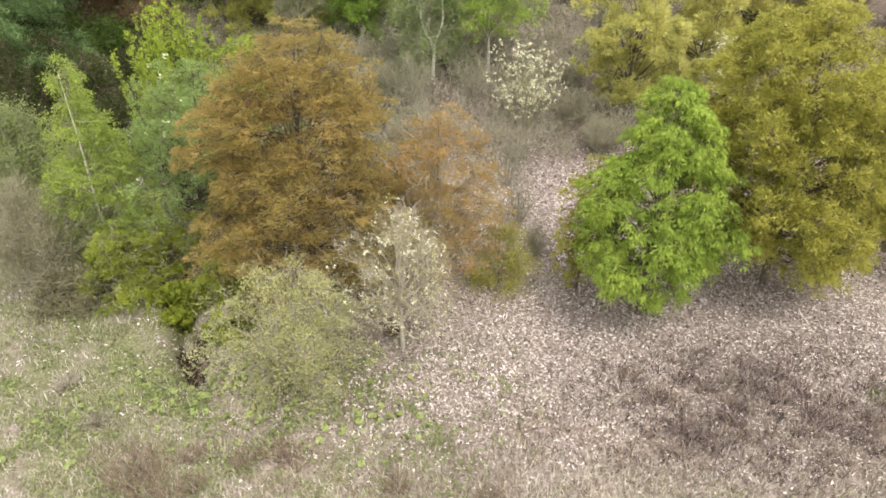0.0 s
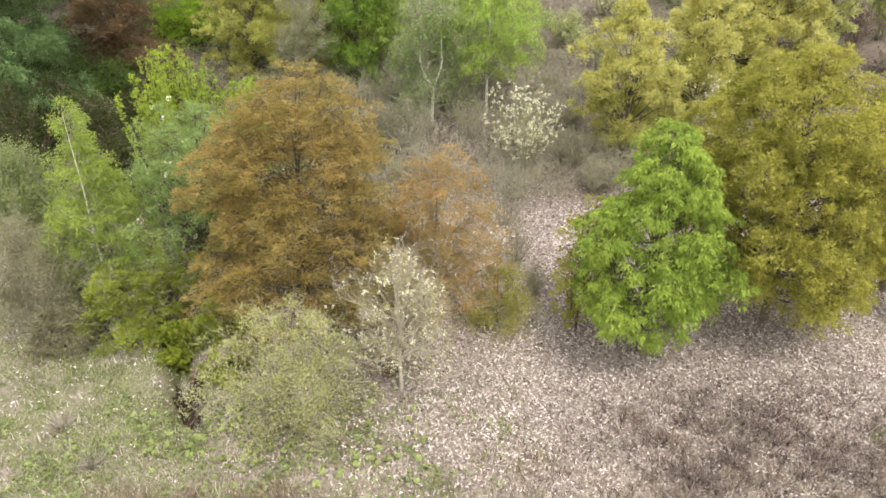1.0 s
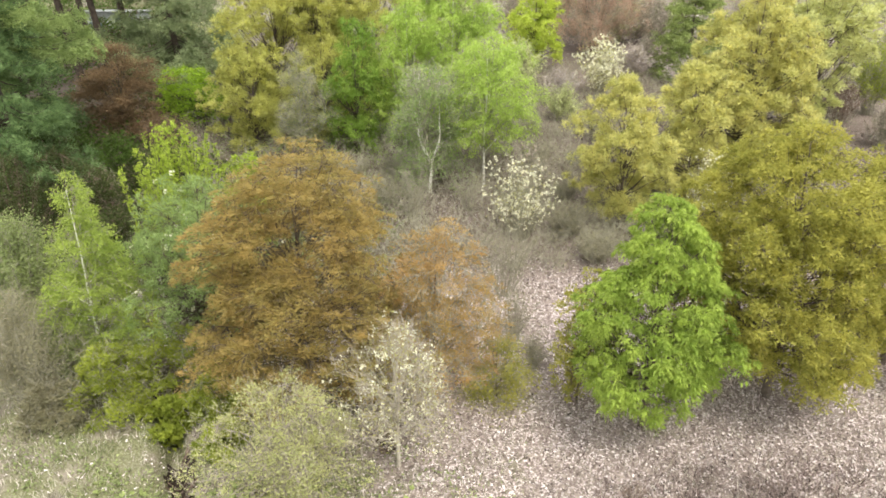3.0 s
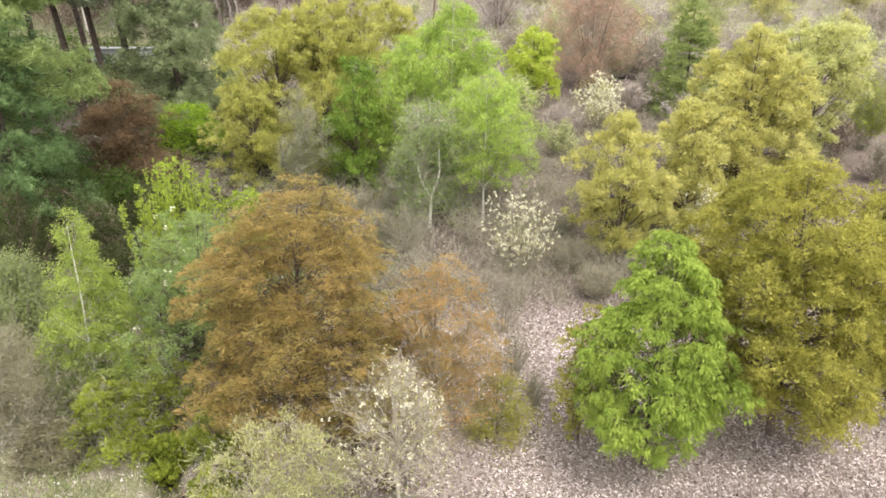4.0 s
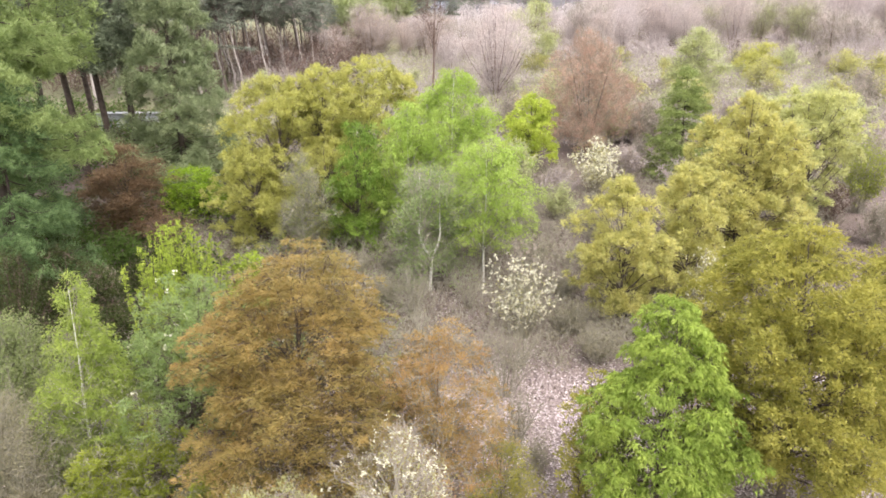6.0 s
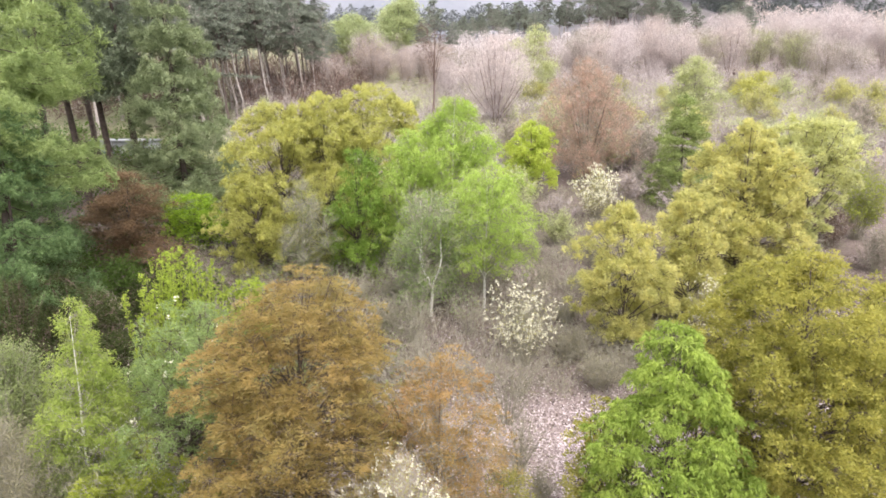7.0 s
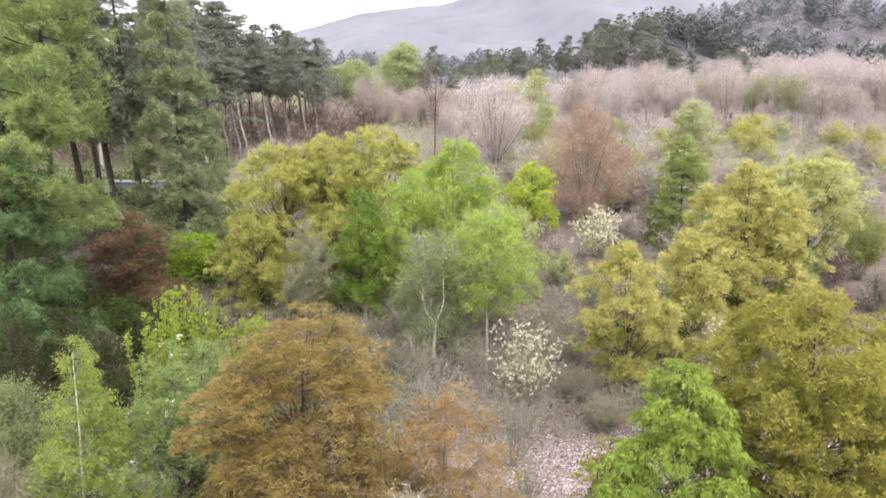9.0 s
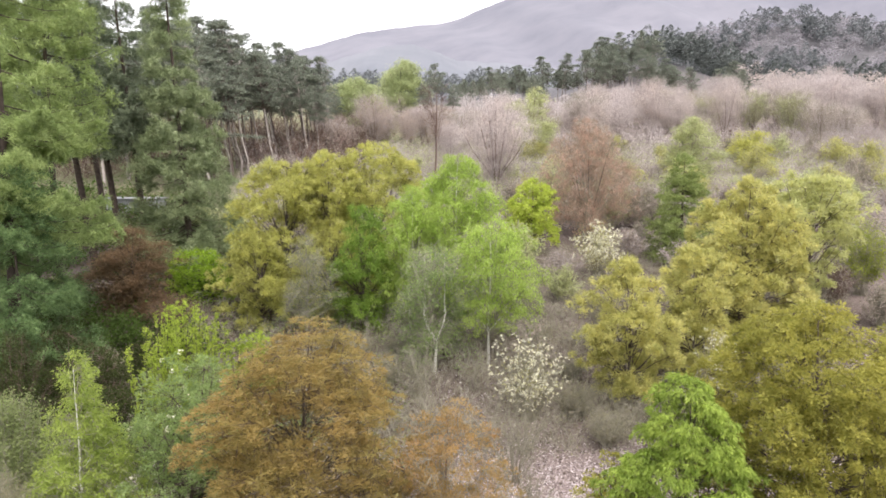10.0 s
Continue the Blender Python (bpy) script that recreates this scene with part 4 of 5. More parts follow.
rng_t = np.random.default_rng(33)
for k in range(22):
    x, y = rng_t.normal(9.6, 2.4), rng_t.normal(13.2, 1.1)
    tussock(x, y, 230 + k, "clump of tangled brown dead stalks", (M_BRUSH, M_DEADGRASS, M_STRAW)[k % 3], rng_t.uniform(0.15, 0.3), rng_t.uniform(0.22, 0.45), 200)
for k in range(14):
    x, y = rng_t.normal(-6.6, 2.6), rng_t.normal(10.7, 0.7)
    tussock(x, y, 270 + k, "brown dead grass tussock", M_DEADGRASS, rng_t.uniform(0.2, 0.3), rng_t.uniform(0.3, 0.45), 330)

for k, (x, y, mt, lb) in enumerate([(-8.3, 10.9, M_STRAW, "pale dry grass tussock"), (-9.9, 12.4, M_STRAW, "pale dry grass tussock"), (-11.4, 13.8, M_STRAW, "pale dry grass tussock"),
                                    (-5.3, 11.2, M_DEADGRASS, "brown dead grass tussock"), (13.0, 13.3, M_GRASS, "fresh green grass tussock")]):
    tussock(x, y, 180 + k, lb, mt)

make_tree("bush", "olive-yellow bush at the red tree's foot", "bush", 2.0, 18.8, 2.4, 1.3, 190, M_OAK, M_BARK, "dome", 0.0, (0, 0), clumps=150, per=45, size=0.075, spread=0.22, trunk_r=0.04,
          boughs=22, bsize=0.36, split=4, haze=500, haze_len=0.4, twig=M_TWIG)

# ---- behind the clearing ----
make_shrub("magnolia", "magnolia shrub full of white blossom", "tree", 4.0, 30.9, 4.3, 2.5, 51, M_TWIG, M_PALE, stems=60, haze=2500, leaf_n=900,
           size=0.09, blossom=M_BLOSSOM, bloom_n=420, profile="fan", bloom_size=0.1)
for sx, sy, hh, rr, sd in [(2.7, 25.3, 3.0, 1.8, 52), (2.9, 22.2, 2.4, 1.0, 252), (3.5, 20.4, 1.4, 0.6, 255), (3.4, 27.6, 2.6, 1.7, 152), (1.6, 28.6, 2.4, 1.8, 153), (-1.4, 29.0, 2.5, 1.9, 154), (-1.6, 33.5, 2.8, 2.2, 155), (1.4, 34.6, 2.8, 2.0, 156)]:
    make_shrub("bare_shrub", "grey twiggy brush in fallen leaves", "shrub", sx, sy, hh, rr, sd, M_TWIG, M_GREYBUD, stems=34, haze=620, leaf_n=420, size=0.08, group="bare brush", haze_len=0.6)
make_tree("birch_tree", "forked white-stemmed birch, twigs barely in leaf", "tree", -0.75, 37.0, 7.6, 2.9, 53, M_GREY, M_BIRCHBARK, "dome", 0.08, (0, 0),
          clumps=420, per=34, size=0.12, spread=0.5, tuft=(1.0, 0.3, 0.0), trunk_r=0.105, vee=(1.9, 0.7), back=0.7, haze=3600, haze_len=0.8, haze_w=0.012, twig=M_TWIG, split=4, boughs=40, bflat=1.0)
make_tree("birch_tree", "white-stemmed birch with fresh green hanging leaves", "tree", 2.5, 38.6, 9.2, 3.1, 54, M_BIRCH, M_BIRCHBARK, "dome", 0.26, (0, 0),
          clumps=760, per=60, size=0.14, spread=0.44, drop=0.9, up=0.1, tuft=(0.8, 0.5, -0.1), tilt=0.5, trunk_r=0.085, haze=1500, haze_w=0.012, twig=M_TWIG, split=4, boughs=70, bflat=1.0, aspect=0.34, back=0.3)
make_tree("birch_tree", "tall birch with fresh green hanging leaves", "tree", 0.4, 46.0, 12.4, 3.6, 55, M_BIRCH, M_BIRCHBARK, "egg", 0.15, (0.2, 0),
          clumps=1050, per=60, size=0.16, spread=0.48, drop=0.9, up=0.1, tuft=(0.8, 0.5, -0.1), tilt=0.5, trunk_r=0.1, haze=900, twig=M_TWIG, split=4, boughs=110, bflat=1.0, bsize=0.26, aspect=0.34, back=0.8)
make_tree("birch_tree", "young birch with fresh green hanging leaves", "tree", -2.6, 44.5, 10.2, 2.8, 155, M_BIRCH, M_BIRCHBARK, "egg", 0.12, (0.2, 0),
          clumps=640, per=60, size=0.16, spread=0.48, drop=0.9, up=0.1, tuft=(0.8, 0.5, -0.1), tilt=0.5, trunk_r=0.08, haze=900, twig=M_TWIG, split=4, boughs=70, bflat=1.0, aspect=0.34)
make_tree("hornbeam_tree", "dense deep green small tree", "tree", -5.9, 43.6, 9.0, 2.2, 56, M_DEEP, M_BARK, "column", 0.02, (0, 0),
          clumps=420, per=62, size=0.14, spread=0.42, tuft=(0.8, 0.5, -0.1), tilt=0.3, drop=0.5, trunk_r=0.12, split=6, boughs=60, bflat=0.8, bsize=0.32, rough=0.3, aspect=0.4)
make_tree("maple_tree", "yellow-olive maple in flower", "tree", -12.2, 49.0, 11.6, 5.2, 57, M_YELLOW, M_BARK, "dome", 0.04, (0.2, 0),
          clumps=1000, per=70, size=0.17, spread=0.4, tilt=0.1, tuft=(0.7, 0.4, 0.3), trunk_r=0.18, split=8, twig_r=0.012, hollow=0.3, boughs=110, bsize=0.2, bflat=0.75, rough=0.2, up=0.4, aspect=0.42)
make_tree("maple_tree", "tall yellow-olive maple in flower", "tree", -5.8, 52.5, 12.5, 5.8, 58, M_YELLOW, M_BARK, "dome", 0.06, (0, 0),
          clumps=1150, per=70, size=0.17, spread=0.4, tilt=0.1, tuft=(0.7, 0.4, 0.3), trunk_r=0.2, split=8, twig_r=0.012, hollow=0.3, boughs=110, bsize=0.2, bflat=0.75, rough=0.2, up=0.4, aspect=0.42)
make_tree("maple_tree", "yellow-green maple between two larger ones", "tree", -9.2, 50.6, 12.2, 4.4, 158, M_YELLOW, M_BARK, "dome", 0.02, (0, 0),
          clumps=1050, per=70, size=0.17, spread=0.4, tilt=0.1, tuft=(0.7, 0.4, 0.3), trunk_r=0.16, boughs=110, bsize=0.2, twig_r=0.012, split=8, bflat=0.75, rough=0.2, hollow=0.3, up=0.4, aspect=0.42)
make_tree("maple_tree", "low yellow-olive maple in young leaf", "tree", -12.8, 44.4, 7.4, 2.9, 157, M_YELLOW, M_BARK, "dome", 0.02, (0, 0),
          clumps=360, per=90, size=0.15, spread=0.4, tilt=0.1, tuft=(0.7, 0.4, 0.3), trunk_r=0.12, split=6, boughs=70, bsize=0.22, bflat=0.75, rough=0.2, hollow=0.3, up=0.4, aspect=0.42)
make_tree("maple_tree", "low yellow-olive maple with thin open boughs", "tree", -8.4, 46.2, 7.6, 2.9, 159, M_YELLOW, M_BARK, "dome", 0.04, (0, 0),
          clumps=330, per=60, size=0.15, aspect=0.42, spread=0.4, up=0.4, tilt=0.1, tuft=(0.7, 0.4, 0.3), trunk_r=0.1, split=6, boughs=70, bsize=0.22, bflat=0.75, hollow=0.3, haze=900, haze_len=0.5, haze_w=0.012)
make_tree("young_tree", "lime-green tree with bright fresh leaves", "tree", 8.6, 66.0, 7.6, 3.0, 59, M_LIME, M_BARK, "dome", 0.04, (0, 0),
          clumps=320, per=65, size=0.2, spread=0.5, tuft=(0.7, 0.4, 0.2), trunk_r=0.1, split=4, boughs=40, bsize=0.32, rough=0.3, bflat=0.7)
make_tree("bush", "bright green maple bush under the larches", "bush", -19.4, 50.6, 4.2, 3.0, 60, M_LIMEBUSH, M_BARK, "dome", 0.05, (0, 0),
          clumps=260, per=60, size=0.15, spread=0.55, tuft=(0.3, 0.6, 0.1), tilt=0.2, trunk_r=0.07, split=4, boughs=40, bsize=0.3)
make_tree("purple_maple", "dark maroon-leaved maple with layered boughs", "tree", -22.8, 46.6, 7.0, 3.1, 61, M_MAROON, M_BARK, "dome", 0.04, (0.2, 0),
          clumps=520, per=90, size=0.12, spread=0.36, flat=0.4, up=0.7, trunk_r=0.11, split=6, boughs=70, bsize=0.28, tilt=0.1, bflat=0.55)
make_shrub("bare_shrub", "low dark brown leafless shrub", "shrub", -18.3, 43.0, 2.9, 2.3, 62, M_TWIGBROWN, M_MAROON, stems=60, haze=2500, leaf_n=4500, size=0.09, profile="dome")
make_tree("bush", "dark green shrub under the larches", "bush", -19.3, 37.6, 3.4, 1.7, 162, M_SHADELEAF, M_BARK, "dome", 0.0, (0, 0),
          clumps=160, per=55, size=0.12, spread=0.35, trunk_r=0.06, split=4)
# bushes added as dark fill; the shade sits in their leaf colour
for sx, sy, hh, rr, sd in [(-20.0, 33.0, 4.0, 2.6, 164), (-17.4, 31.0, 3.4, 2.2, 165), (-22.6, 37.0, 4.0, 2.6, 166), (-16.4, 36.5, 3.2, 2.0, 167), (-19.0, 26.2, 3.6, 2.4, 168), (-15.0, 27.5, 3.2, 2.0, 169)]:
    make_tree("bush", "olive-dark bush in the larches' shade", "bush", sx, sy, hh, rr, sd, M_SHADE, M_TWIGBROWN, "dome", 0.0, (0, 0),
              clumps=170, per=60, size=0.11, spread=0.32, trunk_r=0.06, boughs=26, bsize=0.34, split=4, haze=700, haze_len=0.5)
make_tree("bush", "dark green shrub in the larches' shade", "bush", -24.5, 40.0, 3.6, 2.4, 163, M_SHADELEAF, M_BARK, "dome", 0.0, (0, 0),
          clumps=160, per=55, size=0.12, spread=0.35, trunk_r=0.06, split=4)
make_tree("bare_tree", "grey tree with fine twigs barely in leaf", "tree", -9.2, 41.5, 6.9, 2.1, 63, M_GROVE, M_TWIG, "round", 0.15, (0, 0), clumps=160, per=24, size=0.09, spread=0.3,
          flat=1.0, trunk_r=0.07, boughs=26, bflat=0.9, haze=2600, haze_len=0.6, haze_w=0.01, haze_up=0.8, split=4)
make_tree("cherry_tree", "cherry tree in pale pink blossom", "tree", 7.3, 95.0, 14.2, 5.6, 64, M_CHERRY, M_TWIGBROWN, "fan", 0.1, (0, 0),
          clumps=520, per=80, size=0.13, spread=0.6, flat=0.9, trunk_r=0.18, forks=6, haze=2500, haze_len=1.0, haze_w=0.025, boughs=60, bflat=1.0, haze_up=1.0, twig=M_TWIGPINK, forkup=(0.1, 0.35), split=16)
make_tree("young_tree", "russet budding tree with many stems", "tree", 15.5, 71.9, 12.4, 6.1, 65, M_RUSSET, M_TWIGBROWN, "round", 0.12, (0, 0),
          clumps=800, per=60, size=0.13, spread=0.7, tuft=(1.0, 0.3, 0.3), trunk_r=0.1, forks=9, haze=5000, haze_len=1.1, haze_w=0.02, boughs=90, bsize=0.26, bflat=1.0, twig=M_TWIG, forkup=(0.12, 0.4), rough=0.3, split=14)
make_shrub("magnolia", "white-flowering shrub below the russet tree", "shrub", 13.4, 57.4, 4.8, 2.8, 66, M_TWIG, M_PALE, stems=60, haze=2500, leaf_n=1800, size=0.13,
           blossom=M_BLOSSOM, bloom_n=520, bloom_size=0.15, haze_len=0.7)
make_shrub("magnolia", "small white-flowering shrub behind the oak", "shrub", 13.9, 32.6, 4.3, 1.5, 266, M_TWIG, M_PALE, stems=36, haze=900, leaf_n=400, size=0.1,
           blossom=M_BLOSSOM, bloom_n=130, bloom_size=0.11, haze_len=0.5)
make_conifer("larch_tree", "small olive-green larch in fresh needle", "tree", 22.6, 63.0, 10.6, 4.0, 67, M_SLARCH, M_LARCHBARK, lo=0.02, branches=150, per=420, size=0.24, trunk_r=0.12, hang=0.25, fill=0.75)
make_tree("young_tree", "pale green tree in thin leaf", "tree", 37.0, 101.0, 11.0, 4.2, 68, M_FARGREEN, M_TWIG, "egg", 0.06, (0, 0),
          clumps=220, per=50, size=0.32, spread=0.6, trunk_r=0.12, haze=900, haze_len=1, haze_w=0.03, boughs=50)
make_tree("bare_tree", "tall thin leafless tree", "tree", -1.5, 101.0, 15.4, 2.9, 69, M_BUD, M_TWIGBROWN, "vase", 0.5, (0, 0), clumps=110, per=0, trunk_r=0.17, boughs=20,
          haze=420, haze_len=1.4, haze_w=0.03, split=8, forkup=(0.55, 0.8))

make_shrub("field_shrub", "olive-green leafy shrub beside the bare field", "shrub", 33.6, 52.5, 5.6, 3.0, 174, M_TWIG, M_BUSH, stems=60, haze=2000, leaf_n=9000, size=0.13, haze_len=0.7, haze_w=0.015, profile="dome")
make_shrub("bare_shrub", "brown twiggy shrub beside the olive one", "shrub", 30.6, 51.0, 3.0, 2.4, 175, M_TWIGBROWN, M_BUDDARK, stems=60, haze=2000, leaf_n=2500, size=0.1, haze_len=0.6, haze_w=0.015, profile="dome")

# ---- brush and bushes through the pale field and between the trees ----
BRUSH = [make_shrub("bare_shrub", "leafless pinkish-grey field brush", "shrub", 30, 60, 3.2, 2.4, 70, M_TWIGPINK, M_BUDDARK, stems=40, haze=1200, leaf_n=1500, size=0.2, haze_len=0.7, haze_w=0.022, group="field brush"),
         make_shrub("bare_shrub", "grey-brown leafless field brush", "shrub", 36, 57, 4.2, 2.4, 71, M_TWIG, M_BUDDARK, stems=40, haze=1200, leaf_n=1500, size=0.2, haze_len=0.7, haze_w=0.022, group="field brush"),
         make_shrub("field_shrub", "olive budding field shrub", "shrub", 33, 66, 3.6, 2.6, 72, M_TWIG, M_FARGREEN, stems=40, haze=900, leaf_n=3200, size=0.22, haze_len=0.6, haze_w=0.02, profile="dome", group="field brush"),
         make_shrub("field_shrub", "pale yellow-green field shrub", "shrub", 43, 80, 3.6, 2.8, 73, M_TWIG, M_PALE, stems=40, haze=900, leaf_n=3200, size=0.22, haze_len=0.6, haze_w=0.02, profile="dome", group="field brush"),
         make_shrub("grove_shrub", "grey-brown twiggy shrub in small bud", "shrub", -6.0, 35.0, 3.0, 2.3, 76, M_TWIG, M_GREYBUD, stems=60, haze=2200, leaf_n=2200, size=0.11, haze_len=0.6, haze_w=0.012, group="field brush")]
rng_f = np.random.default_rng(17)
GROVE_SPOTS = [(34.5, 47, 1), (31.8, 46, 1), (30.2, 44.5, 1), (33.4, 44, 2), (10.8, 46, 0), (6.0, 41, 0), (7.0, 36, 0), (5.9, 47, 2), (11.5, 40, 1), (-7.5, 37, 2), (-5.2, 38, 0), (-3.4, 34.6, 0),
               (-5.0, 32, 1), (-7.0, 30.5, 0), (-3.2, 39.5, 2), (0.3, 40.5, 0), (4.8, 36, 1), (6.6, 31.5, 0), (7.4, 28.6, 0), (-11, 39, 2), (-13, 36, 0), (-15, 40, 2), (-17, 37, 2), (-15.4, 33, 2),
               (-18.8, 34, 2), (-13, 30, 2), (-8.8, 33.5, 2)]
SLOPE_SPOTS = [(-10.5, 29.5, 2), (-16.8, 28, 2)]
EDGE_SPOTS = [(29, 56, 2), (39, 60, 1), (41.5, 66, 2), (46, 72, 0), (31.5, 74, 3), (22, 76, 1), (21.5, 58, 0), (27.5, 66, 2), (36.5, 50.5, 1), (9.2, 51, 2), (10.0, 56, 0), (6.4, 58, 2),
              (17, 62, 0), (19.5, 66, 1), (-20, 66, 2), (-15, 68, 0), (-23, 72, 2), (-29, 76, 2)]


def plant_brush(x, y, k):
    s = rng_f.uniform(0.7, 1.15) * (1.0 if y > 50 else 0.75)
    o = copy_thing(BRUSH[4 if y < 50 and k in (0, 2) else k], pose(x, y, float(ground_z(x, y)), 0, 0, rng_f.uniform(0, 360)))
    o.scale = (s, s, s * rng_f.uniform(0.8, 1.2))


for spot in GROVE_SPOTS + SLOPE_SPOTS + EDGE_SPOTS:
    plant_brush(*spot)
for i in range(37):
    y = rng_f.uniform(77, 120)
    x = rng_f.uniform(-0.36, 0.68) * y
    plant_brush(x, y, int(rng_f.choice([0, 2])) if x < 0.15 * y else int(rng_f.choice([1, 2, 2, 3])))

for i in range(75):
    y = rng_f.uniform(76, 138)
    x = rng_f.uniform(0.06, 0.70) * y
    s = rng_f.uniform(0.7, 1.3)
    o = copy_thing(BRUSH[int(rng_f.choice([0, 1, 2, 2, 3, 3]))], pose(x, y, float(ground_z(x, y)), 0, 0, rng_f.uniform(0, 360)))
    o.scale = (s, s, s * rng_f.uniform(0.8, 1.3))

# ---- the conifers on the western side ----
make_conifer("larch_tree", "tall larch with drooping light green boughs", "tree", -24.8, 36.0, 30.0, 5.1, 81, M_LARCH, M_LARCHBARK, lo=0.3, branches=84, per=1900, size=0.32,
             hang=0.6, trunk_r=0.32, power=0.36, sag=0.14, lift=0.05, fill=0.5, split=30, aspect=0.14)
make_conifer("larch_tree", "tall larch with drooping light green boughs", "tree", -33.5, 45.0, 30.0, 5.6, 86, M_LARCH, M_LARCHBARK, lo=0.08, branches=130, per=420, size=0.6,
             hang=0.8, trunk_r=0.32, power=0.5, sag=0.12, aspect=0.17)
make_conifer("larch_tree", "tall larch with light green upper boughs", "tree", -30.5, 51.0, 31.0, 5.6, 88, M_LARCH, M_LARCHBARK, lo=0.42, branches=110, per=520, size=0.46,
             hang=0.8, trunk_r=0.32, power=0.5, sag=0.12, aspect=0.16)
make_conifer("larch_tree", "large larch with grey-green hanging boughs", "tree", -23.8, 61.0, 29.0, 5.8, 82, M_SPRUCE, M_LARCHBARK, lo=0.02, branches=150, per=1200, size=0.42,
             hang=0.9, trunk_r=0.32, power=0.85, aspect=0.14, fill=0.7, lean=(-1.5, 0))
# smaller larches added as the tall larch's low skirt, needles darkened for shade
make_conifer("larch_tree", "young larch with dense feathery green boughs", "tree", -23.6, 35.0, 13.0, 4.2, 282, M_SHADEDLARCH, M_LARCHBARK, lo=0.02, branches=84, per=1300, size=0.26,
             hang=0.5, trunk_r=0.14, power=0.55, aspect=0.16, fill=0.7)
make_conifer("larch_tree", "young larch with dense feathery green boughs", "tree", -28.0, 44.0, 13.0, 3.8, 283, M_SHADEDLARCH, M_LARCHBARK, lo=0.02, branches=100, per=480, size=0.3,
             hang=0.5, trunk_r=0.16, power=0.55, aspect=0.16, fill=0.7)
for sx, sy, hh, rr, sd, lw, ln in [(-32.2, 60.0, 31, 4.0, 83, 0.36, -4.0), (-30.2, 61.5, 30, 3.8, 84, 0.38, -4.0), (-28.4, 62.5, 29, 3.6, 189, 0.40, -2.5), (-41.5, 66.0, 29, 4.6, 85, 0.38, -2.0), (-36.0, 70.0, 28, 4.2, 87, 0.42, -3.0)]:
    make_conifer("larch_tree", "tall larch with bare dark lower trunk", "tree", sx, sy, hh, rr, sd, M_DARKCON, M_LARCHBARK, lo=lw, branches=100, per=320, fill=0.75, size=0.5, hang=0.6, trunk_r=0.36, aspect=0.16, lean=(ln, 0))


def make_pine(seed, x, y, H, R, lean):
    return make_tree("pine_tree", "tall red pine with bare trunk and flat dark crown", "tree", x, y, H, R, seed, M_PINE, M_PINEBARK, "maple", 0.53, lean,
                     clumps=380, per=40, size=0.32, spread=0.6, tuft=(0.25, 0.4, 0.25), up=0.4, tilt=0.0, boughs=64, bsize=0.26, bflat=0.34, rough=0.28, hollow=0.15, trunk_r=0.2, aspect=0.3, twig_r=0.03, forkup=(0.8, 0.98),
                     wobble=0.007, group="pine stand")


PINES = [make_pine(91, -36.9, 106, 25, 4.4, (-3.4, 0)), make_pine(92, -31.5, 116, 23.5, 4.4, (-3.0, 0)), make_pine(93, -25.5, 128, 19.5, 4.4, (-1.6, 0.5))]
rng_p = np.random.default_rng(5)
PINE_FRONT = [(-41, 104, 1.0), (-34.4, 108, 0.97), (-33.2, 113, 1.03), (-29.0, 114, 0.93), (-27.6, 121, 0.9), (-38.5, 112, 1.05), (-43.5, 110, 1.1), (-30.5, 122, 0.95), (-23.0, 124, 0.85), (-21.4, 131, 0.88), (-36.5, 118, 1.0), (-47, 102, 1.1),
              (-40, 121, 1.05), (-26, 136, 0.95), (-32.5, 130, 0.96), (-51, 108, 1.1), (-45, 118, 1.1), (-35.4, 104, 0.98), (-32.4, 110.5, 1.0), (-30.2, 117.5, 0.96), (-28.4, 124.5, 0.95)]
PINE_BACK = [(-24.4, 121.5, 0.84), (-38.2, 108.5, 1.02), (-33.6, 119, 1.0), (-26.8, 131, 0.95), (-39.6, 100.5, 1.0), (-35.6, 126, 1.05), (-29, 132, 1.0), (-55, 100, 1.15), (-49, 96, 1.1), (-33.8, 95.5, 0.95), (-36.2, 98.5, 0.98), (-32.6, 103, 0.96),
             (-33.2, 109.5, 1.0), (-31.2, 123, 1.0), (-30.2, 135, 0.95), (-27.5, 147, 0.85), (-28.8, 141, 0.92), (-25.5, 162, 0.66), (-31.8, 128, 1.0), (-34.6, 101.5, 0.97), (-24.0, 138, 0.8)]
for i, (x, y, s) in enumerate(PINE_FRONT + PINE_BACK):
    s *= 0.87 if x > -0.275 * y else 1.0
    o = copy_thing(PINES[i % 3], pose(x, y, float(ground_z(x, y)), 0, 0, rng_p.uniform(-22, 22)))
    o.scale = (s, s, s)


def broken_bough(x, y, z, length, seed):
    """A snapped pine bough caught level across the trunks, still in needle."""
    rng = np.random.default_rng(seed)
    ob = new("broken_bough")
    ob.location = (x, y, z)
    tagged(ob, "snapped pine bough caught level across the trunks", "branch")
    t = np.linspace(0, 1, 8)[:, None]
    line = np.array([[-length / 2, 0, 0.3]]) * (1 - t) + np.array([[length / 2, 0.3, -0.3]]) * t + rng.normal(size=(8, 3)) * 0.06
    part("stem", mesh_of("stem", *tubes(line[None], np.linspace(0.13, 0.04, 8)[None], 6), M_PINEBARK), ob)
    C = line[rng.integers(0, 8, 900)] + rng.normal(size=(900, 3)) * np.array([0.5, 0.35, 0.16])
    part("needles", mesh_of("needles", *leaves(C, 0.26, rng, 0.3, 0.4), M_PINE), ob)


broken_bough(-30.5, 101.5, 21.2, 5.2, 301)


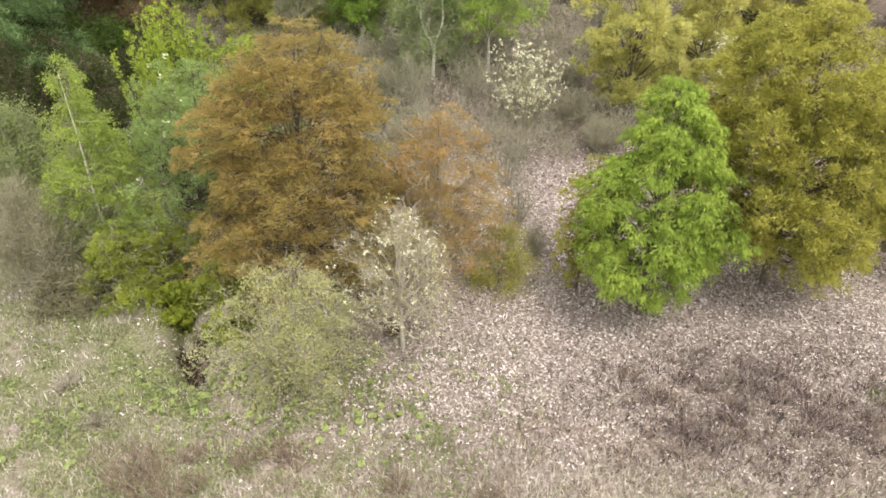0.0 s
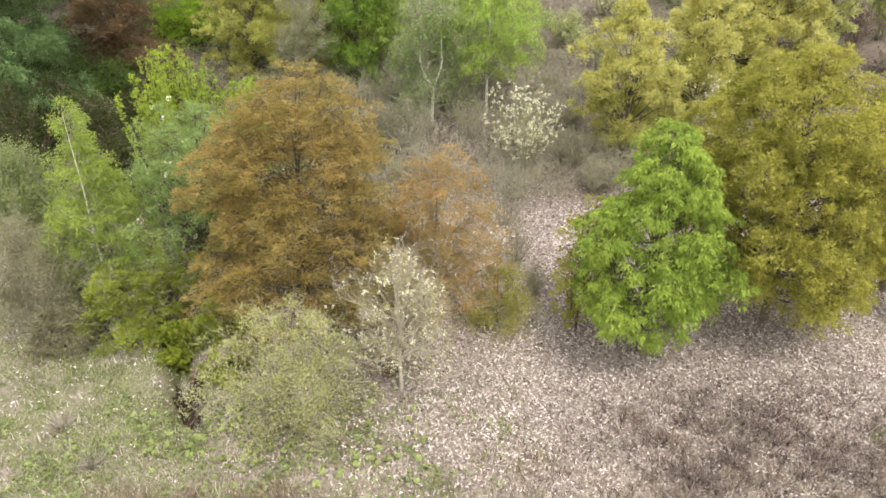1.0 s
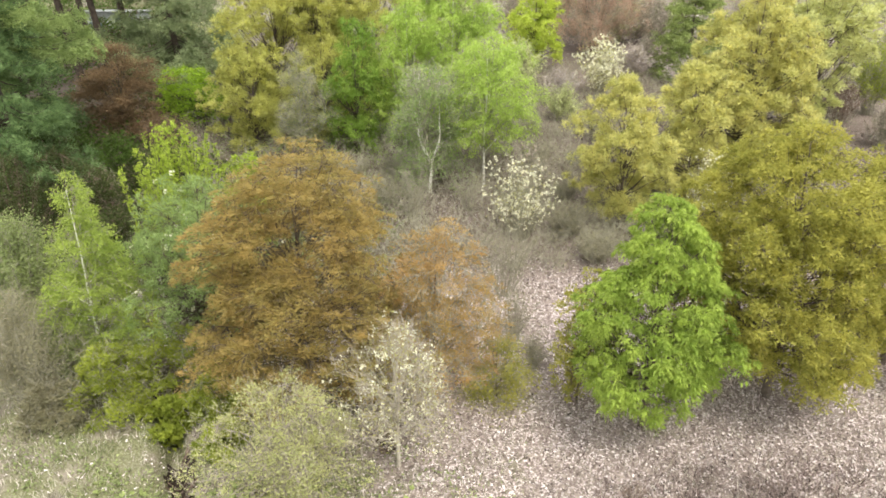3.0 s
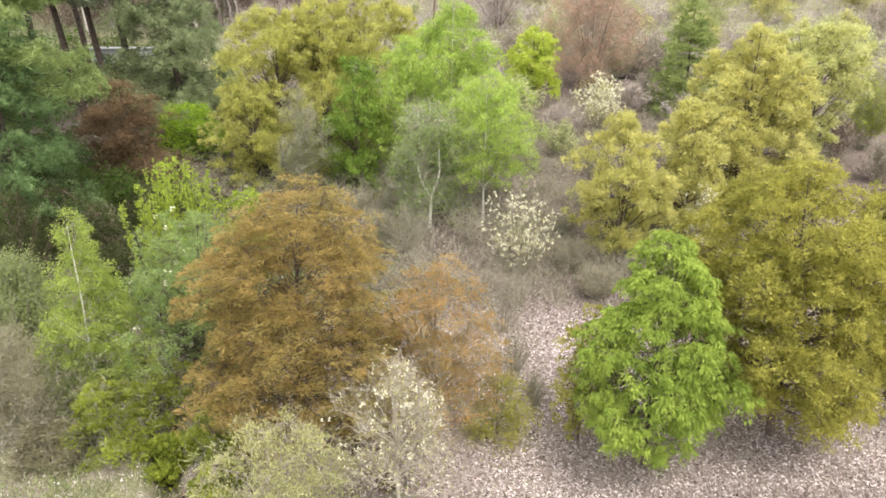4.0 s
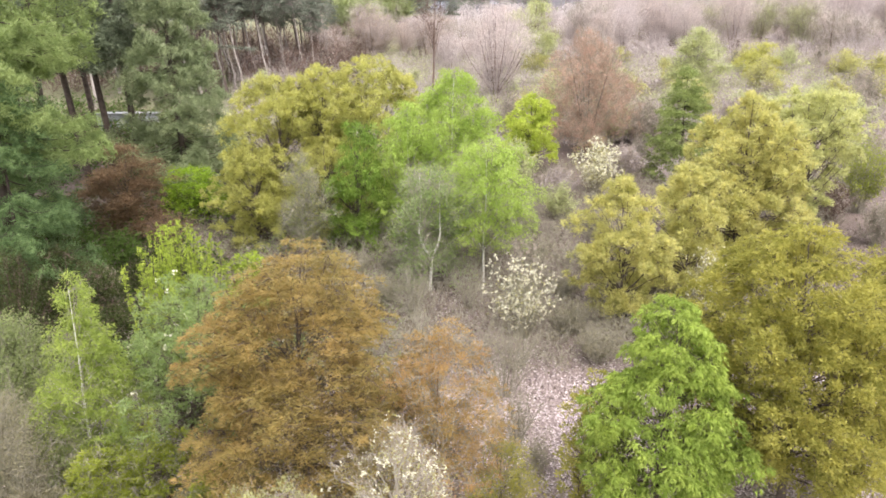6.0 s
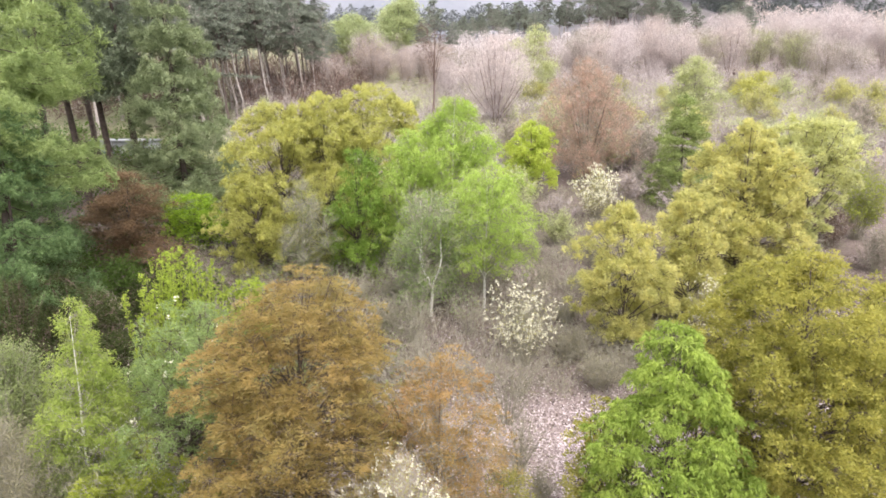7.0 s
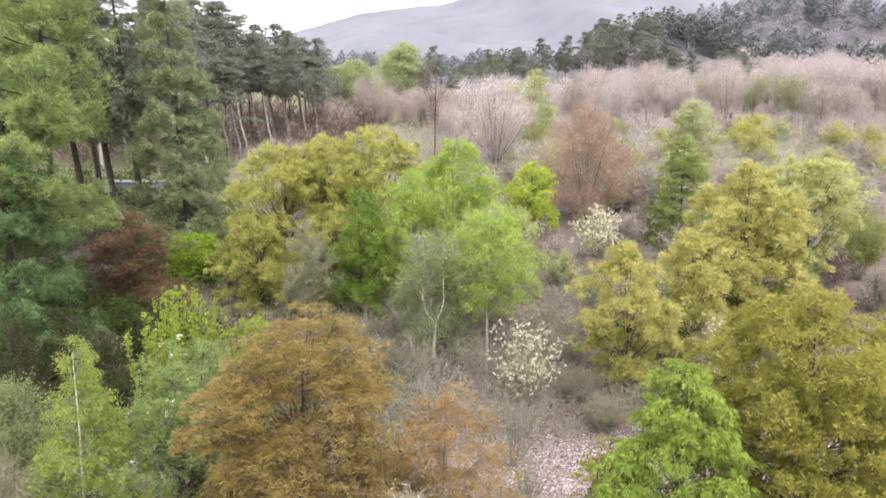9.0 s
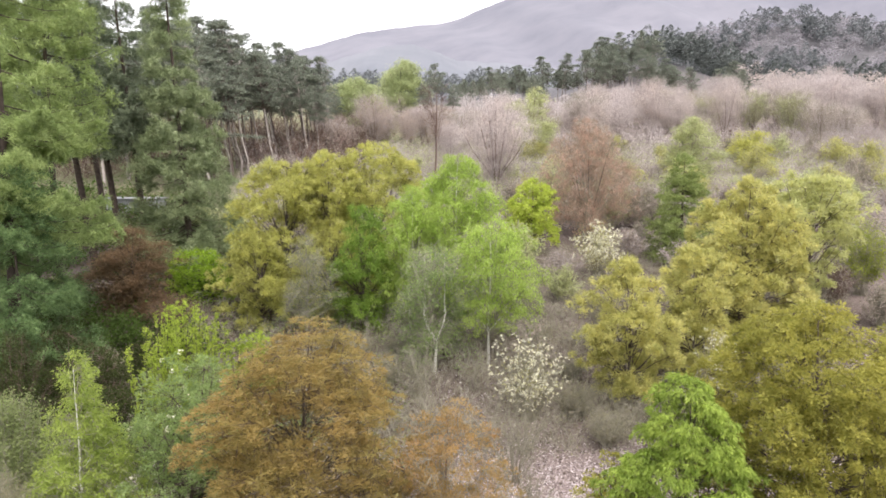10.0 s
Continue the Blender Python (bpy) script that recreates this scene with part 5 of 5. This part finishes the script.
def make_shed(x, y):
    """A small pale shed behind the larch trunks: walls, roof with eaves, two windows."""
    ob = empty_at("shed", x, y, "pale grey shed with two windows behind the larches", "shed")
    wall, glass, tin = M_SHED_WALL, M_SHED_GLASS, M_SHED_ROOF

    def box(name, x0, x1, y0, y1, z0, z1, mat, over=ob, slope=0.0):
        v = [(a, b, c + (slope * (b - y0) if c == z1 else 0)) for c in (z0, z1) for a, b in ((x0, y0), (x1, y0), (x1, y1), (x0, y1))]
        f = [(3, 2, 1, 0), (4, 5, 6, 7), (0, 1, 5, 4), (1, 2, 6, 5), (2, 3, 7, 6), (3, 0, 4, 7)]
        return part(name, mesh_of(name, v, f, mat), over)

    box("wall", -3.2, 3.2, 0, 4, -0.6, 2.6, wall)
    box("roof", -3.5, 3.5, -0.4, 4.3, 2.62, 2.78, tin)
    for cx in (-1.5, 1.5):
        w = box("window", cx - 0.8, cx + 0.8, -0.05, -0.01, 0.9, 2.1, wall)
        box("pane", cx - 0.7, cx + 0.7, -0.07, -0.054, 1.0, 2.0, glass, w)


M_SHED_WALL = bark_material("weathered_white_boards", (0.30, 0.31, 0.31), (0.46, 0.47, 0.47), 1.5)
M_SHED_ROOF = bark_material("grey_sheet_roof", (0.24, 0.25, 0.26), (0.36, 0.37, 0.38), 1.0)
M_SHED_GLASS = node_material("window_glass")[0]
M_SHED_GLASS.node_tree.nodes["Principled BSDF"].inputs["Base Color"].default_value = (0.25, 0.30, 0.34, 1)
M_SHED_GLASS.node_tree.nodes["Principled BSDF"].inputs["Roughness"].default_value = 0.08
make_shed(-38.5, 80.0)


def undergrowth(name, label, n, place, H, R, twig, leaf, seed, per=40, leaf_per=25, haze_len=1.0, width=0.04, size=0.34):
    """Low tangled brush, too dense to count: fine twigs and small buds in tufts."""
    rng = np.random.default_rng(seed)
    x, y = place(rng, n)
    hh, rr = H * rng.uniform(0.5, 1.3, n), R * rng.uniform(0.6, 1.3, n)
    z = ground_z(x, y)
    for mat, k, nm in ((twig, per, name), (leaf, leaf_per, name.replace("brush", "brush_foliage"))):
        i = np.repeat(np.arange(n), k)
        a, q, u = rng.uniform(0, 6.283, len(i)), np.sqrt(rng.uniform(0, 1, len(i))), rng.uniform(0.05, 1, len(i))
        dome = np.sqrt(np.clip(1 - (u - 0.35) ** 2 / 0.45, 0.05, 1))
        C = np.stack([x[i] + rr[i] * q * dome * np.cos(a), y[i] + rr[i] * q * dome * np.sin(a), z[i] + hh[i] * u], 1)
        if mat is twig:
            E = C + unit(rng.normal(size=C.shape) * 0.6 + np.stack([np.cos(a) * 0.5, np.sin(a) * 0.5, 0.9 + 0 * a], 1)) * haze_len * rng.uniform(0.5, 1.3, (len(i), 1))
            me = mesh_of(nm, *strips(C - (E - C) * 0.4, E, width, rng), mat)
        else:
            me = mesh_of(nm, *leaves(C, size, rng, 0.6, 0.4), mat)
        tagged(new(nm, me), label, "brush", kind="stuff")


undergrowth("field_brush", "low pinkish-grey brush over the far field", 1300, lambda r, n: ((lambda y: (r.uniform(-0.30, 0.72, n) * y, y))(r.uniform(74, 142, n))), 2.4, 2.4, M_TWIGPINK, M_FIELDBUD, 141, 60, 45, 1.1, 0.025, 0.16)
undergrowth("olive_brush", "low olive budding brush over the far field", 1150, lambda r, n: ((lambda y: (r.uniform(-0.1, 0.72, n) * y, y))(r.uniform(84, 140, n))), 2.7, 2.4, M_TWIGPINK, M_FARGREEN, 142, 30, 75, 1.0, 0.03, 0.24)
undergrowth("grove_brush", "grey twiggy brush between the trees", 420, lambda r, n: ((lambda y: (r.uniform(-0.42, -0.06, n) * y, y))(r.uniform(24, 70, n))), 1.3, 1.4, M_TWIG, M_GROVE, 143, 30, 44, 0.6, 0.02, 0.15)
undergrowth("clearing_brush", "brownish twiggy brush between the birches", 900, lambda r, n: ((lambda y: (r.uniform(-0.13, 0.62, n) * y, y))(r.uniform(27, 70, n))), 1.1, 1.3, M_TWIG, M_BRUSHLEAF, 148, 60, 26, 0.7, 0.014, 0.12)
# next two: dark fill whose leaf colour stands for canopy shade
undergrowth("shade_brush", "dark green low brush in the larches' shade", 260, lambda r, n: ((lambda y: (-0.46 * y - r.uniform(-0.10, 0.22, n) * y, y))(r.uniform(36, 92, n))), 1.8, 1.9, M_TWIGBROWN, M_SHADELEAF, 145, 20, 70, 0.7, 0.02, 0.26)
undergrowth("wood_edge_brush", "dark green brush behind the larch trunks", 90, lambda r, n: ((lambda y: (r.uniform(-0.62, -0.40, n) * y, y))(r.uniform(64, 96, n))), 3.0, 2.0, M_TWIGBROWN, M_SHADELEAF, 146, 20, 120, 0.9, 0.025, 0.3)
undergrowth("wood_front_brush", "pinkish budding brush before the bare woods", 260, lambda r, n: ((lambda y: (r.uniform(0.02, 0.74, n) * y, y))(r.uniform(126, 156, n))), 4.6, 2.6, M_TWIGPINK, M_BUD, 147, 60, 50, 1.6, 0.035, 0.22)
undergrowth("stand_brush", "brownish brush behind the pine trunks", 300, lambda r, n: (r.uniform(-75, -14, n), r.uniform(108, 165, n)), 5.0, 2.6, M_TWIGBROWN, M_BUDDARK, 144, 70, 35, 1.6, 0.05, 0.36)


make_tree("bush", "round olive-yellow bush before the bare woods", "bush", 53.0, 116.0, 7.0, 3.8, 191, M_YELLOW, M_BARK, "dome", 0.0, (0, 0), clumps=150, per=60, size=0.3, spread=0.6, trunk_r=0.1,
          boughs=26, bsize=0.34)
make_tree("young_tree", "tall pale yellow-green tree behind the russet one", "tree", 16.0, 122.0, 15.0, 4.4, 192, M_FARGREEN, M_TWIGBROWN, "column", 0.1, (0, 0), clumps=230, per=55, size=0.3, spread=0.6,
          trunk_r=0.15, boughs=34, haze=600, haze_len=1.0, haze_w=0.03)
for x, y, sc in [(-5.5, 172, 0.66), (-1.5, 182, 0.75), (2.5, 176, 0.62)]:
    o = copy_thing(PINES[int(abs(x)) % 3], pose(x, y, float(ground_z(x, y)), 0, 0, x * 40))
    o.scale = (sc, sc, sc)


# ---- pines along the near ridge ----
rng_r = np.random.default_rng(23)
for x0, x1, y0, y1, n, top0, top1 in [(36, 62, 232, 262, 15, 56, 61), (62, 90, 288, 316, 16, 70, 80), (78, 92, 198, 214, 7, 51, 45), (66, 80, 226, 244, 8, 57, 54), (8, 36, 250, 290, 17, 52, 60), (4, 34, 214, 238, 15, 45, 51)]:
    for k in range(n):
        u = (k + rng_r.uniform(0.1, 0.9)) / n
        x, y = x0 + (x1 - x0) * u, rng_r.uniform(y0, y1)
        g = float(ground_z(x, y))
        sc = max(0.45, (top0 + (top1 - top0) * u - g - rng_r.uniform(0, 5)) / 22.5)
        o = copy_thing(PINES[k % 3], pose(x, y, g, 0, 0, rng_r.uniform(0, 360)))
        o.scale = (sc * 1.12, sc * 1.12, sc)

# ---- bare woods on the rising ground ----
def bare_wood(seed, x, y, H, R, leaf, twig, label):
    return make_tree("bare_tree", label, "tree", x, y, H, R, seed, leaf, M_TWIGBROWN, "vase", 0.2, (0, 0), clumps=330, per=34, size=0.17, spread=0.7, flat=0.9, boughs=34, bflat=0.9,
                     bsize=0.36, trunk_r=0.14, haze=2200, haze_len=1.5, haze_w=0.022, group="bare wood", hollow=0.3, forks=4, haze_up=1.0, twig=twig)


BARE = [bare_wood(101, 62, 150, 13, 5.8, M_BUD, M_TWIGPINK, "leafless pinkish-grey broad-leaved tree"), bare_wood(102, 30, 142, 12, 5.2, M_BUD, M_TWIG, "leafless pinkish-grey broad-leaved tree"),
        bare_wood(103, 46, 150, 14, 5.6, M_BUD, M_TWIGPINK, "pale budding broad-leaved tree"), bare_wood(104, 76, 148, 11, 4.6, M_FARGREEN, M_TWIG, "broad-leaved tree in thin yellow-green bud"),
        bare_wood(105, -14, 138, 12, 5.4, M_BUDWARM, M_TWIGPINK, "leafless beige broad-leaved tree")]
rng_b = np.random.default_rng(8)
for i in range(120):
    if i < 82:
        y = rng_b.uniform(136, 200)
        x = rng_b.uniform(0.09, 0.74) * y
    else:
        y = rng_b.uniform(118, 190)
        x = rng_b.uniform(-0.2, 0.10) * y
    s = rng_b.uniform(0.75, 1.15) * (0.62 if x < 0.2 * y else 0.84 if x < 0.43 * y else 0.98)
    o = copy_thing(BARE[4 if x < 0.08 * y and i % 4 else i % 3 if rng_b.uniform() < 0.85 else 3], pose(x, y, float(ground_z(x, y)), 0, 0, rng_b.uniform(0, 360)))
    o.scale = (s, s, s)

GREENB = make_tree("broadleaf_tree", "rounded green tree above the bare woods", "tree", -13.5, 214, 19, 8.4, 111, M_SOFTGREEN, M_BARK, "dome", 0.1,
                   clumps=320, per=90, size=0.5, spread=1.1, trunk_r=0.3, twig_r=0.05, boughs=60, bsize=0.28)
o = copy_thing(GREENB, pose(-22.4, 172, float(ground_z(-22.4, 172)), 0, 0, 90))
o.scale = (0.84, 0.84, 0.78)


def far_wood(name, label, n, place, H, R, material, seed, per=60, size=0.9):
    """Far woods: many small crowns, too far and dense to count."""
    rng = np.random.default_rng(seed)
    x, y = place(rng, n)
    z = ground_z(x, y)
    hh = H * rng.uniform(0.7, 1.25, n)
    idx = np.repeat(np.arange(n), per)
    u = rng.uniform(0, 1, len(idx))
    a = rng.uniform(0, 6.283, len(idx))
    q = R * np.sqrt(rng.uniform(0.2, 1, len(idx))) * np.sin(np.pi * np.clip(u * 0.85 + 0.12, 0, 1))
    C = np.stack([x[idx] + q * np.cos(a), y[idx] + q * np.sin(a), z[idx] + hh[idx] * (0.3 + 0.7 * u)], 1)
    st = np.stack([np.stack([x, y, z - 0.5], 1), np.stack([x + rng.normal(size=n) * 0.5, y, z + hh * 0.9], 1)], 1)
    lv, lf = leaves(C, size, rng, 0.55, 0.35)
    tv, tf = tubes(st, np.stack([np.full(n, 0.11), np.full(n, 0.03)], 1), 4)
    tagged(new(name, mesh_of(name, *joined((lv, lf), (tv, tf)), material)), label, "woods", kind="stuff")


far_wood("far_bare_woods", "dense leafless woods on the far slope", 300, lambda r, n: ((lambda y: (r.uniform(0.42, 0.95, n) * y, y))(r.uniform(190, 300, n))), 11, 4.4, M_BUD, 121, 170, 0.5)
far_wood("near_slope_bare_woods", "leafless woods below the pine ridge", 130, lambda r, n: ((lambda y: (r.uniform(0.02, 0.45, n) * y, y))(r.uniform(185, 218, n))), 7, 4.2, M_BUD, 127, 240, 0.36)
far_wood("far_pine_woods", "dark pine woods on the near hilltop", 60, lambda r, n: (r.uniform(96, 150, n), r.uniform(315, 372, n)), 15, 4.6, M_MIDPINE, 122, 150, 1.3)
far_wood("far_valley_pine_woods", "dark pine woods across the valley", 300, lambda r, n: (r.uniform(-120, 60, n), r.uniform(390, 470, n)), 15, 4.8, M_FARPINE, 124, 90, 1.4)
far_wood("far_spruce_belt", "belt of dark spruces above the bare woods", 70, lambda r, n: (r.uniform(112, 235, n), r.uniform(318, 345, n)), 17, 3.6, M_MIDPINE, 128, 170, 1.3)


def hill_groves(r, n):
    """Trees of the far hillside in loose groves."""
    cx, cy = r.uniform(125, 430, 26), r.uniform(385, 525, 26)
    i = r.integers(0, 26, n)
    return cx[i] + r.normal(size=n) * 12, cy[i] + r.normal(size=n) * 10


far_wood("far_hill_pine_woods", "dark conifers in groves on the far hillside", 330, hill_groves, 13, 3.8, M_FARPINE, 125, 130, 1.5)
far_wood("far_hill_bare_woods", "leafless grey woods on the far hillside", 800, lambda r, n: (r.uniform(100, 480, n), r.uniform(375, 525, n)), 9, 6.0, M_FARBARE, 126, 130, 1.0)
far_wood("far_west_pine_woods", "dark pine woods beyond the pine stand", 120, lambda r, n: (r.uniform(-110, -40, n), r.uniform(140, 210, n)), 18, 4.2, M_PINE, 123, 90, 0.9)


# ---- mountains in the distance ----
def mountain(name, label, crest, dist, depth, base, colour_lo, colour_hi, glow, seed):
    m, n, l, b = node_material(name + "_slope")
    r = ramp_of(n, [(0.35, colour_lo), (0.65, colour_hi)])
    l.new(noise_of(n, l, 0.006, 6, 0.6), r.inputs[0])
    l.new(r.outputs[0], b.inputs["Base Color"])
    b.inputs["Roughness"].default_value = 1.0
    # bluish emission imitates haze before the slope; the rock itself gives no light
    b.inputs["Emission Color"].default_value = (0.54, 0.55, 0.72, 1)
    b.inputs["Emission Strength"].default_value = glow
    rng = np.random.default_rng(seed)
    cx = np.array([c[0] for c in crest], float) * dist
    cz = np.array([c[1] for c in crest], float) * dist + 16
    xs = np.linspace(cx[0], cx[-1], 260)
    top = np.interp(xs, cx, cz)
    for k in (3, 7, 17, 41, 90):
        top = top + np.sin(xs / (cx[-1] - cx[0]) * k * 6.28 + rng.uniform(0, 6)) * dist * 0.0035 / k ** 0.6
    ts = np.linspace(0, 1, 40)
    X = np.repeat(xs[None], 40, 0)
    Y = dist - depth * (1 - ts)[:, None] + np.sin(X / dist * 19 + 1) * 0.02 * dist
    Z = base + (top[None] - base) * ts[:, None] ** 1.25 + np.sin(X / dist * 60 + ts[:, None] * 9) * 0.006 * dist * np.sin(np.pi * ts)[:, None]
    i = (np.arange(39)[:, None] * 260 + np.arange(259)[None]).ravel()
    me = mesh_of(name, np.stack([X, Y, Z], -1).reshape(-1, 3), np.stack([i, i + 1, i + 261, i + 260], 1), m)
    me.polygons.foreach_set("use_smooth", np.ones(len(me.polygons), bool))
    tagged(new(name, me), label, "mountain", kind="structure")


# lavender slope colours and glow values are set for haze
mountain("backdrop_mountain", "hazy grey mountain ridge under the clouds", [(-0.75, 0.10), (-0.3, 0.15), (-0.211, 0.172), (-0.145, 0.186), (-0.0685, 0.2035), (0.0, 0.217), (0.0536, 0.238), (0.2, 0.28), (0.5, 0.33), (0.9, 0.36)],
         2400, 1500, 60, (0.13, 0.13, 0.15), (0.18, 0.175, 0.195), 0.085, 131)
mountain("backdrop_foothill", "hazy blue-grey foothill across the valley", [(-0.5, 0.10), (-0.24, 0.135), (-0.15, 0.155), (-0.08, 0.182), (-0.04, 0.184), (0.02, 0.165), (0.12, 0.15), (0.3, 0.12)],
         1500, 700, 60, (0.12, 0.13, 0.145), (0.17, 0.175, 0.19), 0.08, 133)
